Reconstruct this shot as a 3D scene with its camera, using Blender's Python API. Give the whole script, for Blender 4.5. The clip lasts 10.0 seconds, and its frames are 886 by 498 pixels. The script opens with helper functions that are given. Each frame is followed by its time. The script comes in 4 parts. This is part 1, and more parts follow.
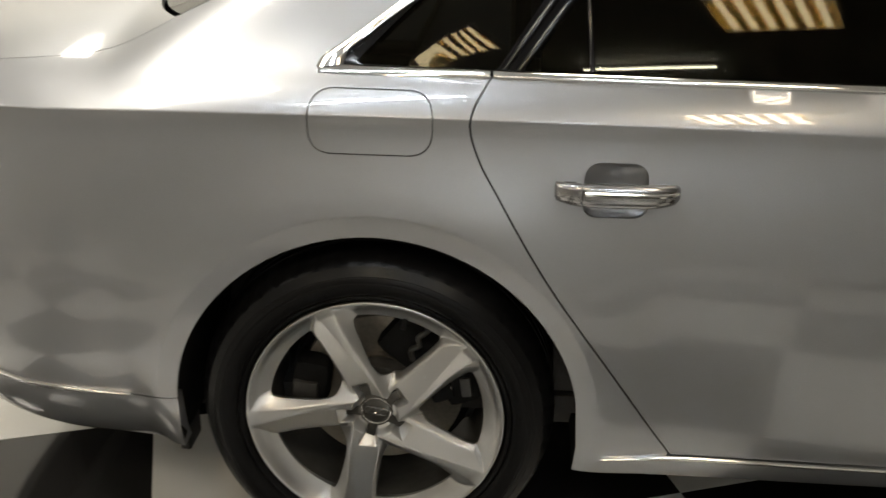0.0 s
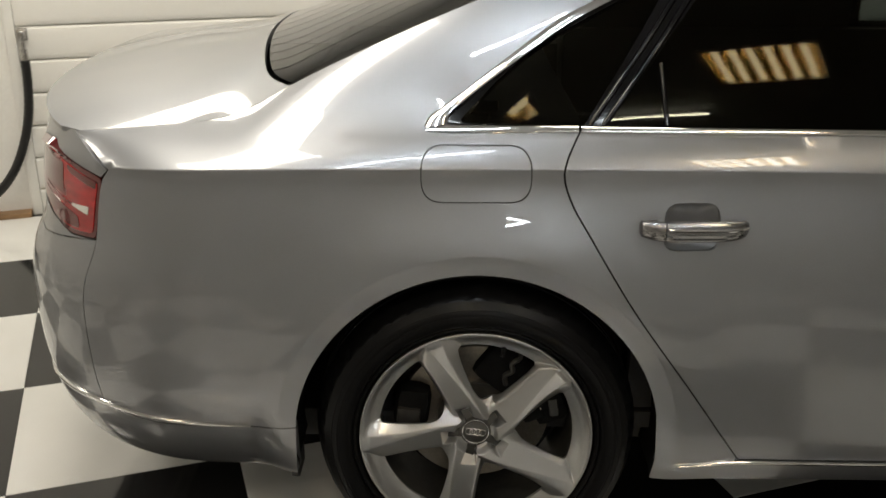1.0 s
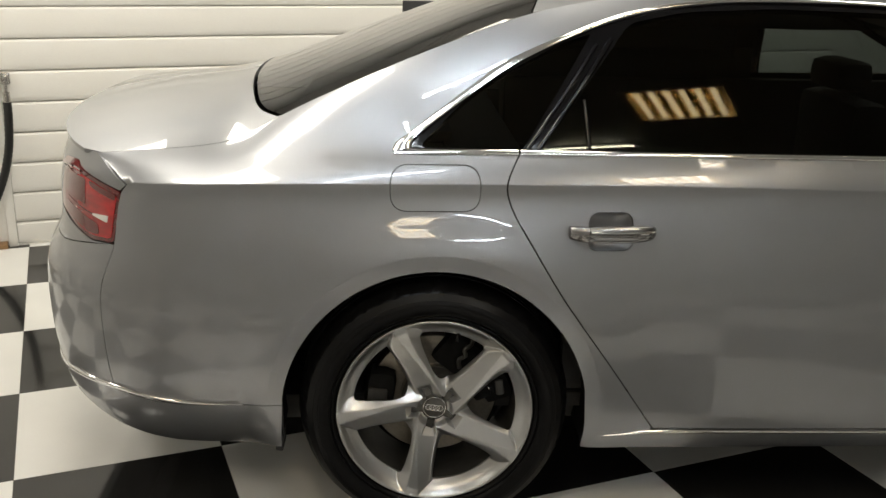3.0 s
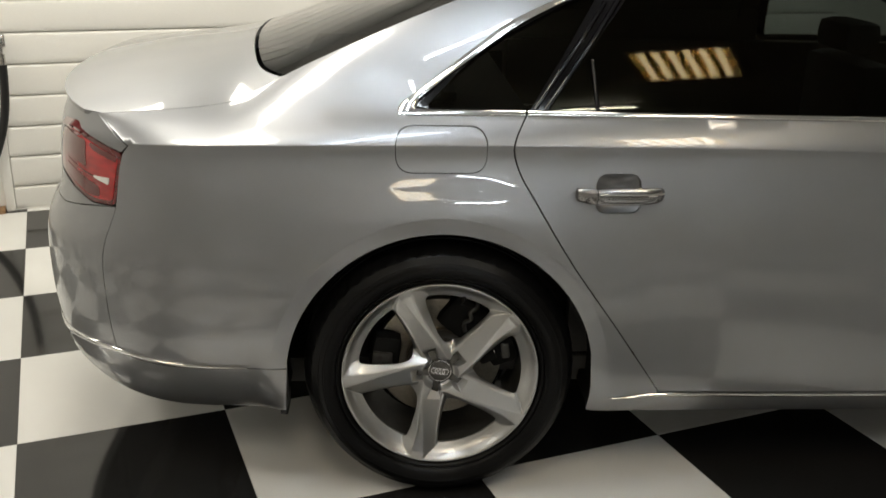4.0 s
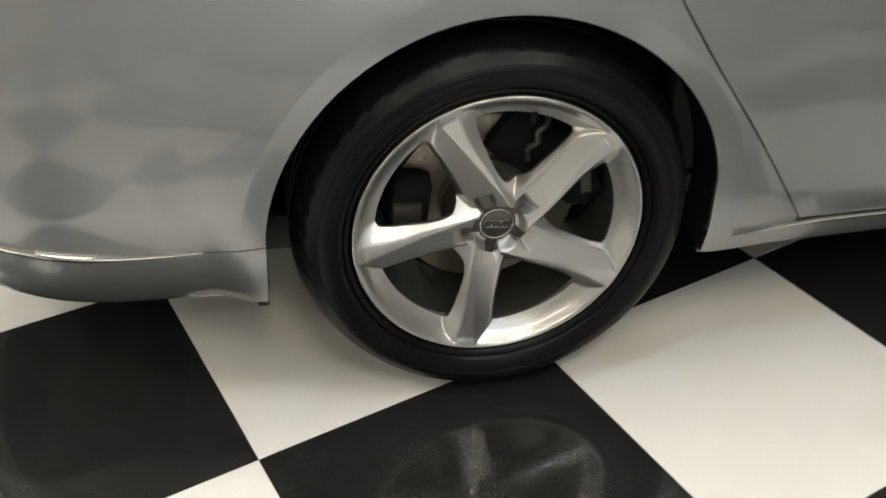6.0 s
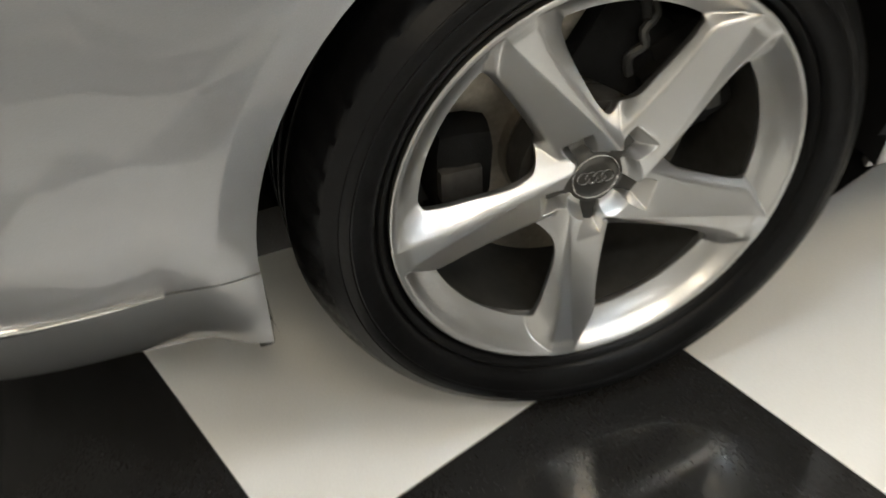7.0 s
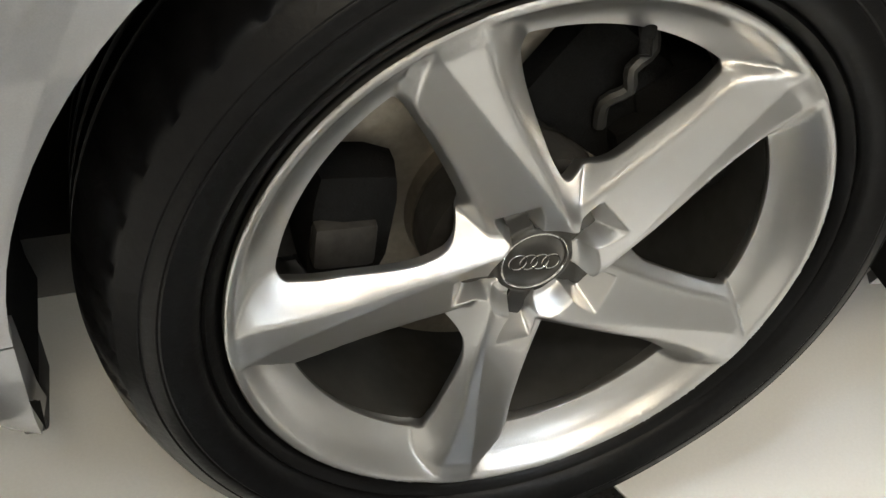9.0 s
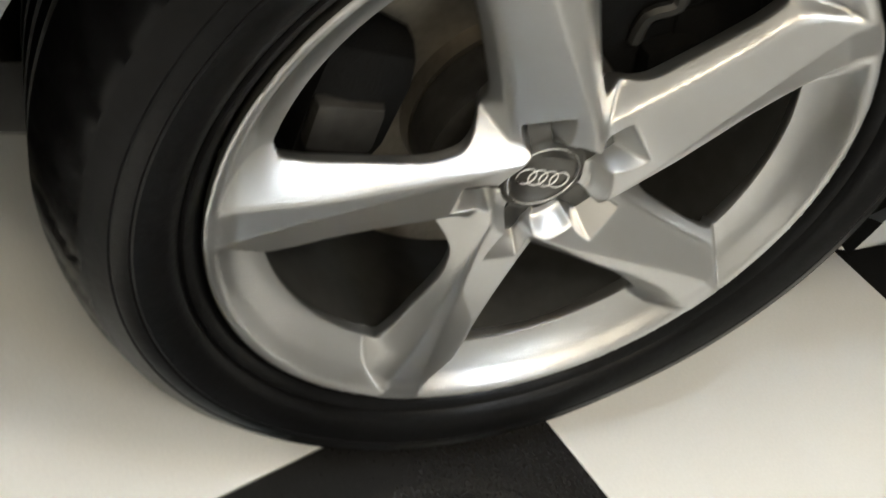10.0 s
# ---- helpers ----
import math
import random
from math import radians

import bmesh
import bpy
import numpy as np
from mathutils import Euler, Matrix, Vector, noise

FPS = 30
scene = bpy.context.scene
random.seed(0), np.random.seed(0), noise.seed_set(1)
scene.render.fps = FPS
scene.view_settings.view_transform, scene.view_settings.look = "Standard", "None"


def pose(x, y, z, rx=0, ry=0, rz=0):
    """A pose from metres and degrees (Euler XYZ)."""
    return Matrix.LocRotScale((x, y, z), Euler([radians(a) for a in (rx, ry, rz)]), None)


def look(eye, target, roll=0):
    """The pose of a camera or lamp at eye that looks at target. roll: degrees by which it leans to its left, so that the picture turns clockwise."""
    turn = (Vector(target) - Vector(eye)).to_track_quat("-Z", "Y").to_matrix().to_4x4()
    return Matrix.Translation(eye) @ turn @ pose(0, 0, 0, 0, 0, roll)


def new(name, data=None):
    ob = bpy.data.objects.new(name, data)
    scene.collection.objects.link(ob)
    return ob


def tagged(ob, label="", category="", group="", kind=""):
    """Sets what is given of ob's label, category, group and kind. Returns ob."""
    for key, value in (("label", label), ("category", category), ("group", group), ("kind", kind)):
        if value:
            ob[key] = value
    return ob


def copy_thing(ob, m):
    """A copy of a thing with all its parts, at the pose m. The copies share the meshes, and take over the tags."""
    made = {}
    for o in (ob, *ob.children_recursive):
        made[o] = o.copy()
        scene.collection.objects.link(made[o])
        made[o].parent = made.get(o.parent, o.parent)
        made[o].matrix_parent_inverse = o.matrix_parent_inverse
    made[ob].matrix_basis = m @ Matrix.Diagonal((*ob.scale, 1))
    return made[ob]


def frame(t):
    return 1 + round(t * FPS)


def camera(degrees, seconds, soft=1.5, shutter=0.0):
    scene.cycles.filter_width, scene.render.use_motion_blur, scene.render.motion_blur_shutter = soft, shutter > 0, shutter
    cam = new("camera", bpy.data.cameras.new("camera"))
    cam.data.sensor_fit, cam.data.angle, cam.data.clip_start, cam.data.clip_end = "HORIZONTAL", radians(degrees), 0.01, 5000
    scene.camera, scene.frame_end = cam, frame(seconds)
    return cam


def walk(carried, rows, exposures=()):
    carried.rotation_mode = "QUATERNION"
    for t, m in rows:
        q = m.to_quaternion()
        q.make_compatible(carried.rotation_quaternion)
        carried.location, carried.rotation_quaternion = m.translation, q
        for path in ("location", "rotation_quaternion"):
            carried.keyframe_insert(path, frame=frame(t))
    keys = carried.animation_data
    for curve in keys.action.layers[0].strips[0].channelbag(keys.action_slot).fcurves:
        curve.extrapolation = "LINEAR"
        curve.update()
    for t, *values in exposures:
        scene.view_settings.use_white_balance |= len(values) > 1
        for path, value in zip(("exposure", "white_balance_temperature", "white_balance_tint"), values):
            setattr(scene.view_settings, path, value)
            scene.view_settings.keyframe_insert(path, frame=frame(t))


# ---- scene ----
cam = camera(50.2, 10.0, shutter=0.4)
PATH = [
    (0, (0.234, -1.562, 1.398), (0.113, 0.27, 0.606), 0.9),
    (0.5, (0.118, -1.704, 1.439), (-0.017, 0.141, 0.678), 0.6),
    (1, (-0.047, -1.788, 1.475), (-0.073, 0.081, 0.766), -0.0),
    (1.5, (-0.156, -1.917, 1.487), (-0.037, -0.025, 0.85), 1.0),
    (2, (-0.134, -2.093, 1.486), (0.013, -0.191, 0.886), 1.5),
    (2.5, (-0.099, -2.214, 1.498), (-0.003, -0.308, 0.899), 1.1),
    (4, (-0.122, -2.191, 1.48), (-0.017, -0.309, 0.811), 1.1),
    (4.5, (-0.192, -2.031, 1.416), (-0.017, -0.208, 0.612), 2.4),
    (4.8, (-0.257, -1.899, 1.375), (-0.025, -0.13, 0.473), 1.9),
    (5, (-0.282, -1.818, 1.365), (-0.036, -0.071, 0.424), 2.1),
    (6.3, (-0.396, -1.118, 1.196), (-0.043, 0.424, -0.028), -1.8),
    (6.5, (-0.418, -1.005, 1.15), (-0.053, 0.489, -0.129), -3.2),
    (6.8, (-0.394, -0.869, 1.076), (-0.044, 0.59, -0.246), -6.0),
    (7, (-0.376, -0.768, 1.024), (-0.036, 0.703, -0.288), -7.8),
    (7.2, (-0.32, -0.678, 0.981), (-0.044, 0.779, -0.36), -8.4),
    (7.5, (-0.285, -0.587, 0.926), (0.016, 0.853, -0.428), -5.8),
    (8, (-0.274, -0.52, 0.874), (0.184, 0.872, -0.488), 1.5),
    (8.5, (-0.28, -0.5, 0.863), (0.235, 0.891, -0.478), 4.5),
    (9, (-0.276, -0.487, 0.868), (0.252, 0.919, -0.453), 5.2),
    (9.5, (-0.278, -0.474, 0.851), (0.308, 0.909, -0.47), 7.8),
    (10, (-0.363, -0.405, 0.793), (0.455, 0.768, -0.605), 23.2),
]
walk(cam, [(t, look(eye, target, roll)) for t, eye, target, roll in PATH],
     [(0, 0.97, 6650, 10), (0.5, 0.74, 6700, 10), (1, 0.52, 6650, 10), (2, 0.69, 6650, 10), (2.5, 0.70, 6600, 10), (4, 0.69, 6500, 9), (4.5, 0.69, 6400, 9), (5, 1.06, 6450, 10),
      (6.5, 1.41, 6350, 9), (7, 1.46, 6350, 9), (7.5, 1.78, 6350, 9), (8, 1.76, 6350, 9), (9, 1.75, 6350, 9), (10, 1.74, 6350, 8)])

# ---- world and light ----
world = bpy.data.worlds.new("world")
world.use_nodes = True
world.node_tree.nodes["Background"].inputs[0].default_value = (0.75, 0.8, 0.9, 1)
world.node_tree.nodes["Background"].inputs[1].default_value = 0.02
LAMP, LAMP_FAR, TUBE = 12.5, 11.0, 55.0      # watts of a louvred lamp, of those over and past the car, glow of a bare tube

# ---- materials ----
def material(name, color, rough=0.5, metal=0.0, **more):
    m = bpy.data.materials.new(name)
    m.use_nodes = True
    b = m.node_tree.nodes["Principled BSDF"]
    b.inputs["Base Color"].default_value = (*color, 1)
    b.inputs["Roughness"].default_value = rough
    b.inputs["Metallic"].default_value = metal
    for key, value in more.items():
        b.inputs[key.replace("_", " ")].default_value = value
    return m
def grain(m, scale, amount, bump=0.0, target="Base Color", detail=4, stretch=(1, 1, 1), pieces=0.0, low=0.0):
    """Two scales of uneven tone, and a fine relief, over a material. pieces: tone that changes from piece to piece."""
    t = m.node_tree
    N, L, b = t.nodes, t.links, t.nodes["Principled BSDF"]
    where, mapping = N.new("ShaderNodeTexCoord"), N.new("ShaderNodeMapping")
    mapping.inputs["Scale"].default_value = stretch
    L.new(where.outputs["Object"], mapping.inputs[0])
    fine, broad = N.new("ShaderNodeTexNoise"), N.new("ShaderNodeTexNoise")
    fine.inputs["Scale"].default_value, fine.inputs["Detail"].default_value = scale, detail
    broad.inputs["Scale"].default_value, broad.inputs["Detail"].default_value = low or scale / 12, 3
    both = N.new("ShaderNodeMath"); both.operation = "ADD"
    for k, n in enumerate((fine, broad)):
        L.new(mapping.outputs[0], n.inputs["Vector"])
        L.new(n.outputs["Fac"], both.inputs[k])
    value = both.outputs[0]
    if pieces:
        info, mul, add = N.new("ShaderNodeObjectInfo"), N.new("ShaderNodeMath"), N.new("ShaderNodeMath")
        mul.operation, add.operation = "MULTIPLY_ADD", "ADD"
        mul.inputs[1].default_value, mul.inputs[2].default_value = pieces, -pieces / 2
        L.new(info.outputs["Random"], mul.inputs[0])
        L.new(mul.outputs[0], add.inputs[0]); L.new(value, add.inputs[1])
        value = add.outputs[0]
    span = N.new("ShaderNodeMapRange")
    span.inputs["From Min"].default_value, span.inputs["From Max"].default_value = 0.6, 1.4
    L.new(value, span.inputs["Value"])
    if target == "Base Color":
        c = b.inputs["Base Color"].default_value[:3]
        span.inputs["To Min"].default_value, span.inputs["To Max"].default_value = 1 - amount, 1 + amount
        mix = N.new("ShaderNodeVectorMath"); mix.operation = "SCALE"
        mix.inputs[0].default_value = c
        L.new(span.outputs[0], mix.inputs["Scale"])
        L.new(mix.outputs[0], b.inputs["Base Color"])
    else:
        r = b.inputs[target].default_value
        span.inputs["To Min"].default_value, span.inputs["To Max"].default_value = max(0, r - amount), r + amount
        L.new(span.outputs[0], b.inputs[target])
    if bump:
        relief = N.new("ShaderNodeBump")
        relief.inputs["Strength"].default_value, relief.inputs["Distance"].default_value = bump, 0.002
        L.new(fine.outputs["Fac"], relief.inputs["Height"])
        L.new(relief.outputs[0], b.inputs["Normal"])
    return m
def glowing(name, color, strength):
    m = material(name, (0.8, 0.8, 0.8), 0.4)
    b = m.node_tree.nodes["Principled BSDF"]
    b.inputs["Emission Color"].default_value = (*color, 1)
    b.inputs["Emission Strength"].default_value = strength
    return m
paint = grain(material("silver paint", (0.282, 0.288, 0.306), 0.40, 0.80, Coat_Weight=0.9, Coat_Roughness=0.012, Coat_IOR=1.5), 900, 0.10, 0.0, low=3)
chrome = grain(material("chrome", (0.80, 0.80, 0.80), 0.07, 1.0), 60, 0.03, target="Roughness")
handle_metal = grain(material("satin grey metal", (0.27, 0.27, 0.28), 0.22, 0.95, Coat_Weight=0.5), 200, 0.05, target="Roughness")
black_gloss = grain(material("black gloss trim", (0.004, 0.004, 0.005), 0.08, 0.0, Specular_IOR_Level=0.3), 80, 0.04, target="Roughness")
black_matt = grain(material("black plastic", (0.012, 0.012, 0.012), 0.6), 300, 0.25, 0.2)
liner = grain(material("black felt liner", (0.009, 0.009, 0.009), 0.9, Specular_IOR_Level=0.1), 500, 0.3, 0.4)
rubber = grain(material("tyre rubber", (0.0036, 0.0036, 0.0039), 0.34, 0.0, Specular_IOR_Level=0.15), 160, 0.6, 0.15, stretch=(1, 1, 1), low=9)
alloy = grain(material("silver alloy lacquer", (0.50, 0.505, 0.51), 0.33, 0.92, Coat_Weight=0.6, Coat_Roughness=0.06), 240, 0.015, 0.0, low=14)
dull_alloy = grain(material("dull dark alloy", (0.085, 0.084, 0.080), 0.5, 0.7), 60, 0.2, 0.1)
cap_grey = grain(material("dark grey cap", (0.060, 0.059, 0.055), 0.30, 0.6, Coat_Weight=0.6), 400, 0.1)
iron = grain(material("cast iron", (0.05, 0.048, 0.045), 0.6, 0.4), 90, 0.4, 0.4)
disc_metal = grain(material("worn disc", (0.26, 0.235, 0.20), 0.40, 0.8), 150, 0.2, 0.2)
glass = material("tinted glass", (0.012, 0.014, 0.014), 0.0, 0.0, IOR=1.5, Alpha=1.0)
def tint(m, through_colour, ior=1.5, gloss_colour=(1, 1, 1)):
    """A dark pane: part of the light goes straight on, tinted, and the rest is mirrored."""
    t = m.node_tree; N, L = t.nodes, t.links
    N.remove(N["Principled BSDF"])
    clear, gloss, mix, facing, power, fr = N.new("ShaderNodeBsdfTransparent"), N.new("ShaderNodeBsdfGlossy"), N.new("ShaderNodeMixShader"), N.new("ShaderNodeLayerWeight"), N.new("ShaderNodeMath"), N.new("ShaderNodeMath")
    clear.inputs[0].default_value = (*through_colour, 1)
    gloss.inputs["Color"].default_value, gloss.inputs["Roughness"].default_value = (*gloss_colour, 1), 0.004
    least = ((ior - 1) / (ior + 1)) ** 2         # the same from both sides of the thin pane
    facing.inputs["Blend"].default_value = 0.5
    power.operation, fr.operation = "POWER", "MULTIPLY_ADD"
    power.inputs[1].default_value, fr.inputs[1].default_value, fr.inputs[2].default_value = 5, 1 - least, least
    L.new(facing.outputs["Facing"], power.inputs[0]); L.new(power.outputs[0], fr.inputs[0])
    L.new(fr.outputs[0], mix.inputs[0]); L.new(clear.outputs[0], mix.inputs[1]); L.new(gloss.outputs[0], mix.inputs[2])
    L.new(mix.outputs[0], N["Material Output"].inputs[0])
    return m
tint(glass, (0.12, 0.13, 0.13), 1.5, (0.35, 0.30, 0.20))
front_tint = tint(material("light tinted glass", (0, 0, 0)), (0.58, 0.66, 0.62))
rear_glass = tint(material("heated rear glass", (0, 0, 0)), (0.25, 0.25, 0.24), 1.95)
cloth = grain(material("dark upholstery", (0.03, 0.03, 0.031), 0.8), 200, 0.3, 0.3)
red_lens = grain(material("red lens", (0.36, 0.007, 0.009), 0.12, 0.0, Coat_Weight=0.8, Emission_Color=(0.6, 0.0, 0.0, 1), Emission_Strength=0.0), 25, 0.5, stretch=(1, 1, 3))
dark_red = grain(material("smoked red lens", (0.10, 0.005, 0.006), 0.07, 0.0, Coat_Weight=1.0), 40, 0.25)
clear_lens = grain(material("clear lens", (0.75, 0.72, 0.68), 0.12, 0.3, Coat_Weight=1.0), 90, 0.1)
tile_white = grain(material("white floor tile", (0.74, 0.735, 0.715), 0.10, 0.0, Specular_IOR_Level=0.5), 260, 0.05, 0.0, pieces=0.25, low=5)
tile_black = grain(material("black floor tile", (0.016, 0.0157, 0.0155), 0.09, 0.0, Specular_IOR_Level=0.5), 260, 0.25, 0.0, pieces=0.4, low=5)
screed = grain(material("grey joint", (0.10, 0.10, 0.095), 0.9), 50, 0.2)
white_door = grain(material("white coated steel", (0.80, 0.785, 0.745), 0.38), 350, 0.035, 0.12, pieces=0.05, stretch=(0.3, 1, 1), low=2)
white_wall = grain(material("white painted wall", (0.80, 0.785, 0.75), 0.6), 60, 0.05, 0.25, low=1.5)
ceiling_paint = grain(material("off-white ceiling", (0.56, 0.555, 0.55), 0.8), 90, 0.05, 0.2, low=1)
oak = grain(material("brown timber", (0.26, 0.15, 0.07), 0.5), 40, 0.35, 0.3, stretch=(1, 8, 8))
hose_black = grain(material("black hose", (0.010, 0.010, 0.010), 0.35), 120, 0.3, 0.2)
steel = grain(material("nickel fitting", (0.55, 0.53, 0.5), 0.25, 1.0), 150, 0.08, target="Roughness")
tube_glow = glowing("cool tube", (0.84, 0.93, 1.0), TUBE)
lamp_white = grain(material("white enamel", (0.7, 0.69, 0.66), 0.35), 100, 0.04)
def blade(m, colour):
    """A thin warm-tinted sheet that lets part of the light pass."""
    t = m.node_tree; N, L = t.nodes, t.links
    N.remove(N["Principled BSDF"])
    clear = N.new("ShaderNodeBsdfTransparent"); clear.inputs[0].default_value = (*colour, 1)
    L.new(clear.outputs[0], N["Material Output"].inputs[0])
    return m
lamp_rib = blade(material("amber diffuser rib", (0, 0, 0)), (0.64, 0.54, 0.36))
lamp_fold = blade(material("amber fold", (0, 0, 0)), (0.74, 0.66, 0.50))
lamp_sheet = blade(material("warm diffuser sheet", (0, 0, 0)), (1.0, 0.955, 0.83))

# ---- helpers for meshes ----
def mesh_of(name, bm, mat, smooth=30):
    me = bpy.data.meshes.new(name)
    bmesh.ops.recalc_face_normals(bm, faces=bm.faces)
    bm.to_mesh(me); bm.free()
    me.materials.append(mat)
    if smooth:
        for p in me.polygons: p.use_smooth = True
        me.set_sharp_from_angle(angle=radians(smooth))
    return me
def part(name, bm, mat, parent=None, label="", smooth=30):
    me = bm if isinstance(bm, bpy.types.Mesh) else mesh_of(name, bm, mat, smooth)
    ob = new(name, me)
    ob.parent = parent
    return tagged(ob, label)
def thing(name, label, category, at=(0, 0, 0), rz=0, group="", kind=""):
    ob = new(name)
    ob.empty_display_size = 0.05
    ob.matrix_basis = pose(*at, 0, 0, rz)
    return tagged(ob, label, category, group, kind)
def box(bm, lo, hi, bevel=0.0, m=None):
    g = bmesh.ops.create_cube(bm, size=1)
    c = [(a + b) / 2 for a, b in zip(lo, hi)]; s = [b - a for a, b in zip(lo, hi)]
    bmesh.ops.transform(bm, matrix=(m or Matrix()) @ Matrix.LocRotScale(c, None, s), verts=g["verts"])
    if bevel:
        e = {e for v in g["verts"] for e in v.link_edges}
        bmesh.ops.bevel(bm, geom=list(e), offset=bevel, segments=2, affect="EDGES", profile=0.6)
    return bm
def cyl(bm, p, q, r, n=24, r2=None):
    p, q = Vector(p), Vector(q)
    m = Matrix.Translation((p + q) / 2) @ (q - p).to_track_quat("Z", "Y").to_matrix().to_4x4()
    bmesh.ops.create_cone(bm, cap_ends=True, segments=n, radius1=r, radius2=r if r2 is None else r2, depth=(q - p).length, matrix=m)
    return bm
def tube(bm, pts, r, n=10, closed=False, wave=None):
    """A round bar along points."""
    pts = [Vector(p) for p in pts]
    rings, up = [], None
    for i, p in enumerate(pts):
        a = pts[i - 1] if (i or closed) else p
        b = pts[(i + 1) % len(pts)] if (i < len(pts) - 1 or closed) else p
        d = (b - a).normalized()
        if up is None: up = d.orthogonal().normalized()
        up = (up - d * up.dot(d)).normalized()
        s = d.cross(up)
        rr = r * (wave(i) if wave else 1)
        rings.append([bm.verts.new(p + up * rr * math.cos(k * 2 * math.pi / n) + s * rr * math.sin(k * 2 * math.pi / n)) for k in range(n)])
    pairs = list(zip(rings, rings[1:])) + ([(rings[-1], rings[0])] if closed else [])
    for A, B in pairs:
        for k in range(n):
            bm.faces.new((A[k], A[(k + 1) % n], B[(k + 1) % n], B[k]))
    if not closed:
        bm.faces.new(rings[0][::-1]); bm.faces.new(rings[-1])
    return bm
def revolve(bm, profile, n=96, centre=(0, 0, 0), closed=False, change=None):
    """Turns a profile of (radius, y) about the y axis through centre."""
    rows = []
    for k in range(n):
        a = 2 * math.pi * k / n
        row = []
        for j, (r, y) in enumerate(profile):
            rr = change(r, y, a, j) if change else r
            row.append(bm.verts.new((centre[0] + rr * math.cos(a), centre[1] + y, centre[2] + rr * math.sin(a))))
        rows.append(row)
    m = len(profile)
    for k in range(n):
        A, B = rows[k], rows[(k + 1) % n]
        for j in range(m if closed else m - 1):
            bm.faces.new((A[j], A[(j + 1) % m], B[(j + 1) % m], B[j]))
    return bm
def spline(pts, step=0.02, closed=False):
    """Catmull-Rom curve through a few points, at even steps."""
    P = [np.array(p, float) for p in pts]
    n, out = len(P), []
    for i in range(n if closed else n - 1):
        a, b, c, d = (P[(i + k) % n] if closed else P[min(max(i + k, 0), n - 1)] for k in (-1, 0, 1, 2))
        k = max(1, int(np.linalg.norm(c - b) / step))
        for j in range(k):
            t = j / k
            out.append(tuple(0.5 * (2 * b + (c - a) * t + (2 * a - 5 * b + 4 * c - d) * t * t + (3 * b - a - 3 * c + d) * t ** 3)))
    if not closed: out.append(tuple(P[-1]))
    return out
def straight(pts, step=0.02):
    out = []
    for a, b in zip(pts, pts[1:]):
        k = max(1, int(math.hypot(b[0] - a[0], b[1] - a[1]) / step))
        out += [(a[0] + (b[0] - a[0]) * j / k, a[1] + (b[1] - a[1]) * j / k) for j in range(k)]
    return out + [tuple(pts[-1])]
def rounded(pts, r, n=5):
    """A polygon with its corners rounded; r: one radius, or one for each corner."""
    out, N = [], len(pts)
    for i in range(N):
        p, a, b = Vector(pts[i]), Vector(pts[i - 1]), Vector(pts[(i + 1) % N])
        k = r[i] if isinstance(r, (list, tuple)) else r
        k = min(k, (a - p).length * .49, (b - p).length * .49)
        s, e = p + (a - p).normalized() * k, p + (b - p).normalized() * k
        out += [tuple(s * (1 - t) ** 2 + p * 2 * t * (1 - t) + e * t * t) for t in (j / n for j in range(n + 1))] if k > 1e-4 else [tuple(p)]
    return out
def inside(poly, pts):
    P = np.array(poly); x, y = pts[:, 0], pts[:, 1]
    res = np.zeros(len(pts), bool)
    for (x0, y0), (x1, y1) in zip(P, np.roll(P, -1, 0)):
        hit = (y0 > y) != (y1 > y)
        if y1 != y0:
            res ^= hit & (x < (x1 - x0) * (y - y0) / (y1 - y0) + x0)
    return res
def clean(poly, least=0.0015):
    out = []
    for p in poly:
        if not out or math.hypot(p[0] - out[-1][0], p[1] - out[-1][1]) > least: out.append((float(p[0]), float(p[1])))
    while math.hypot(out[0][0] - out[-1][0], out[0][1] - out[-1][1]) < least: out.pop()
    return out
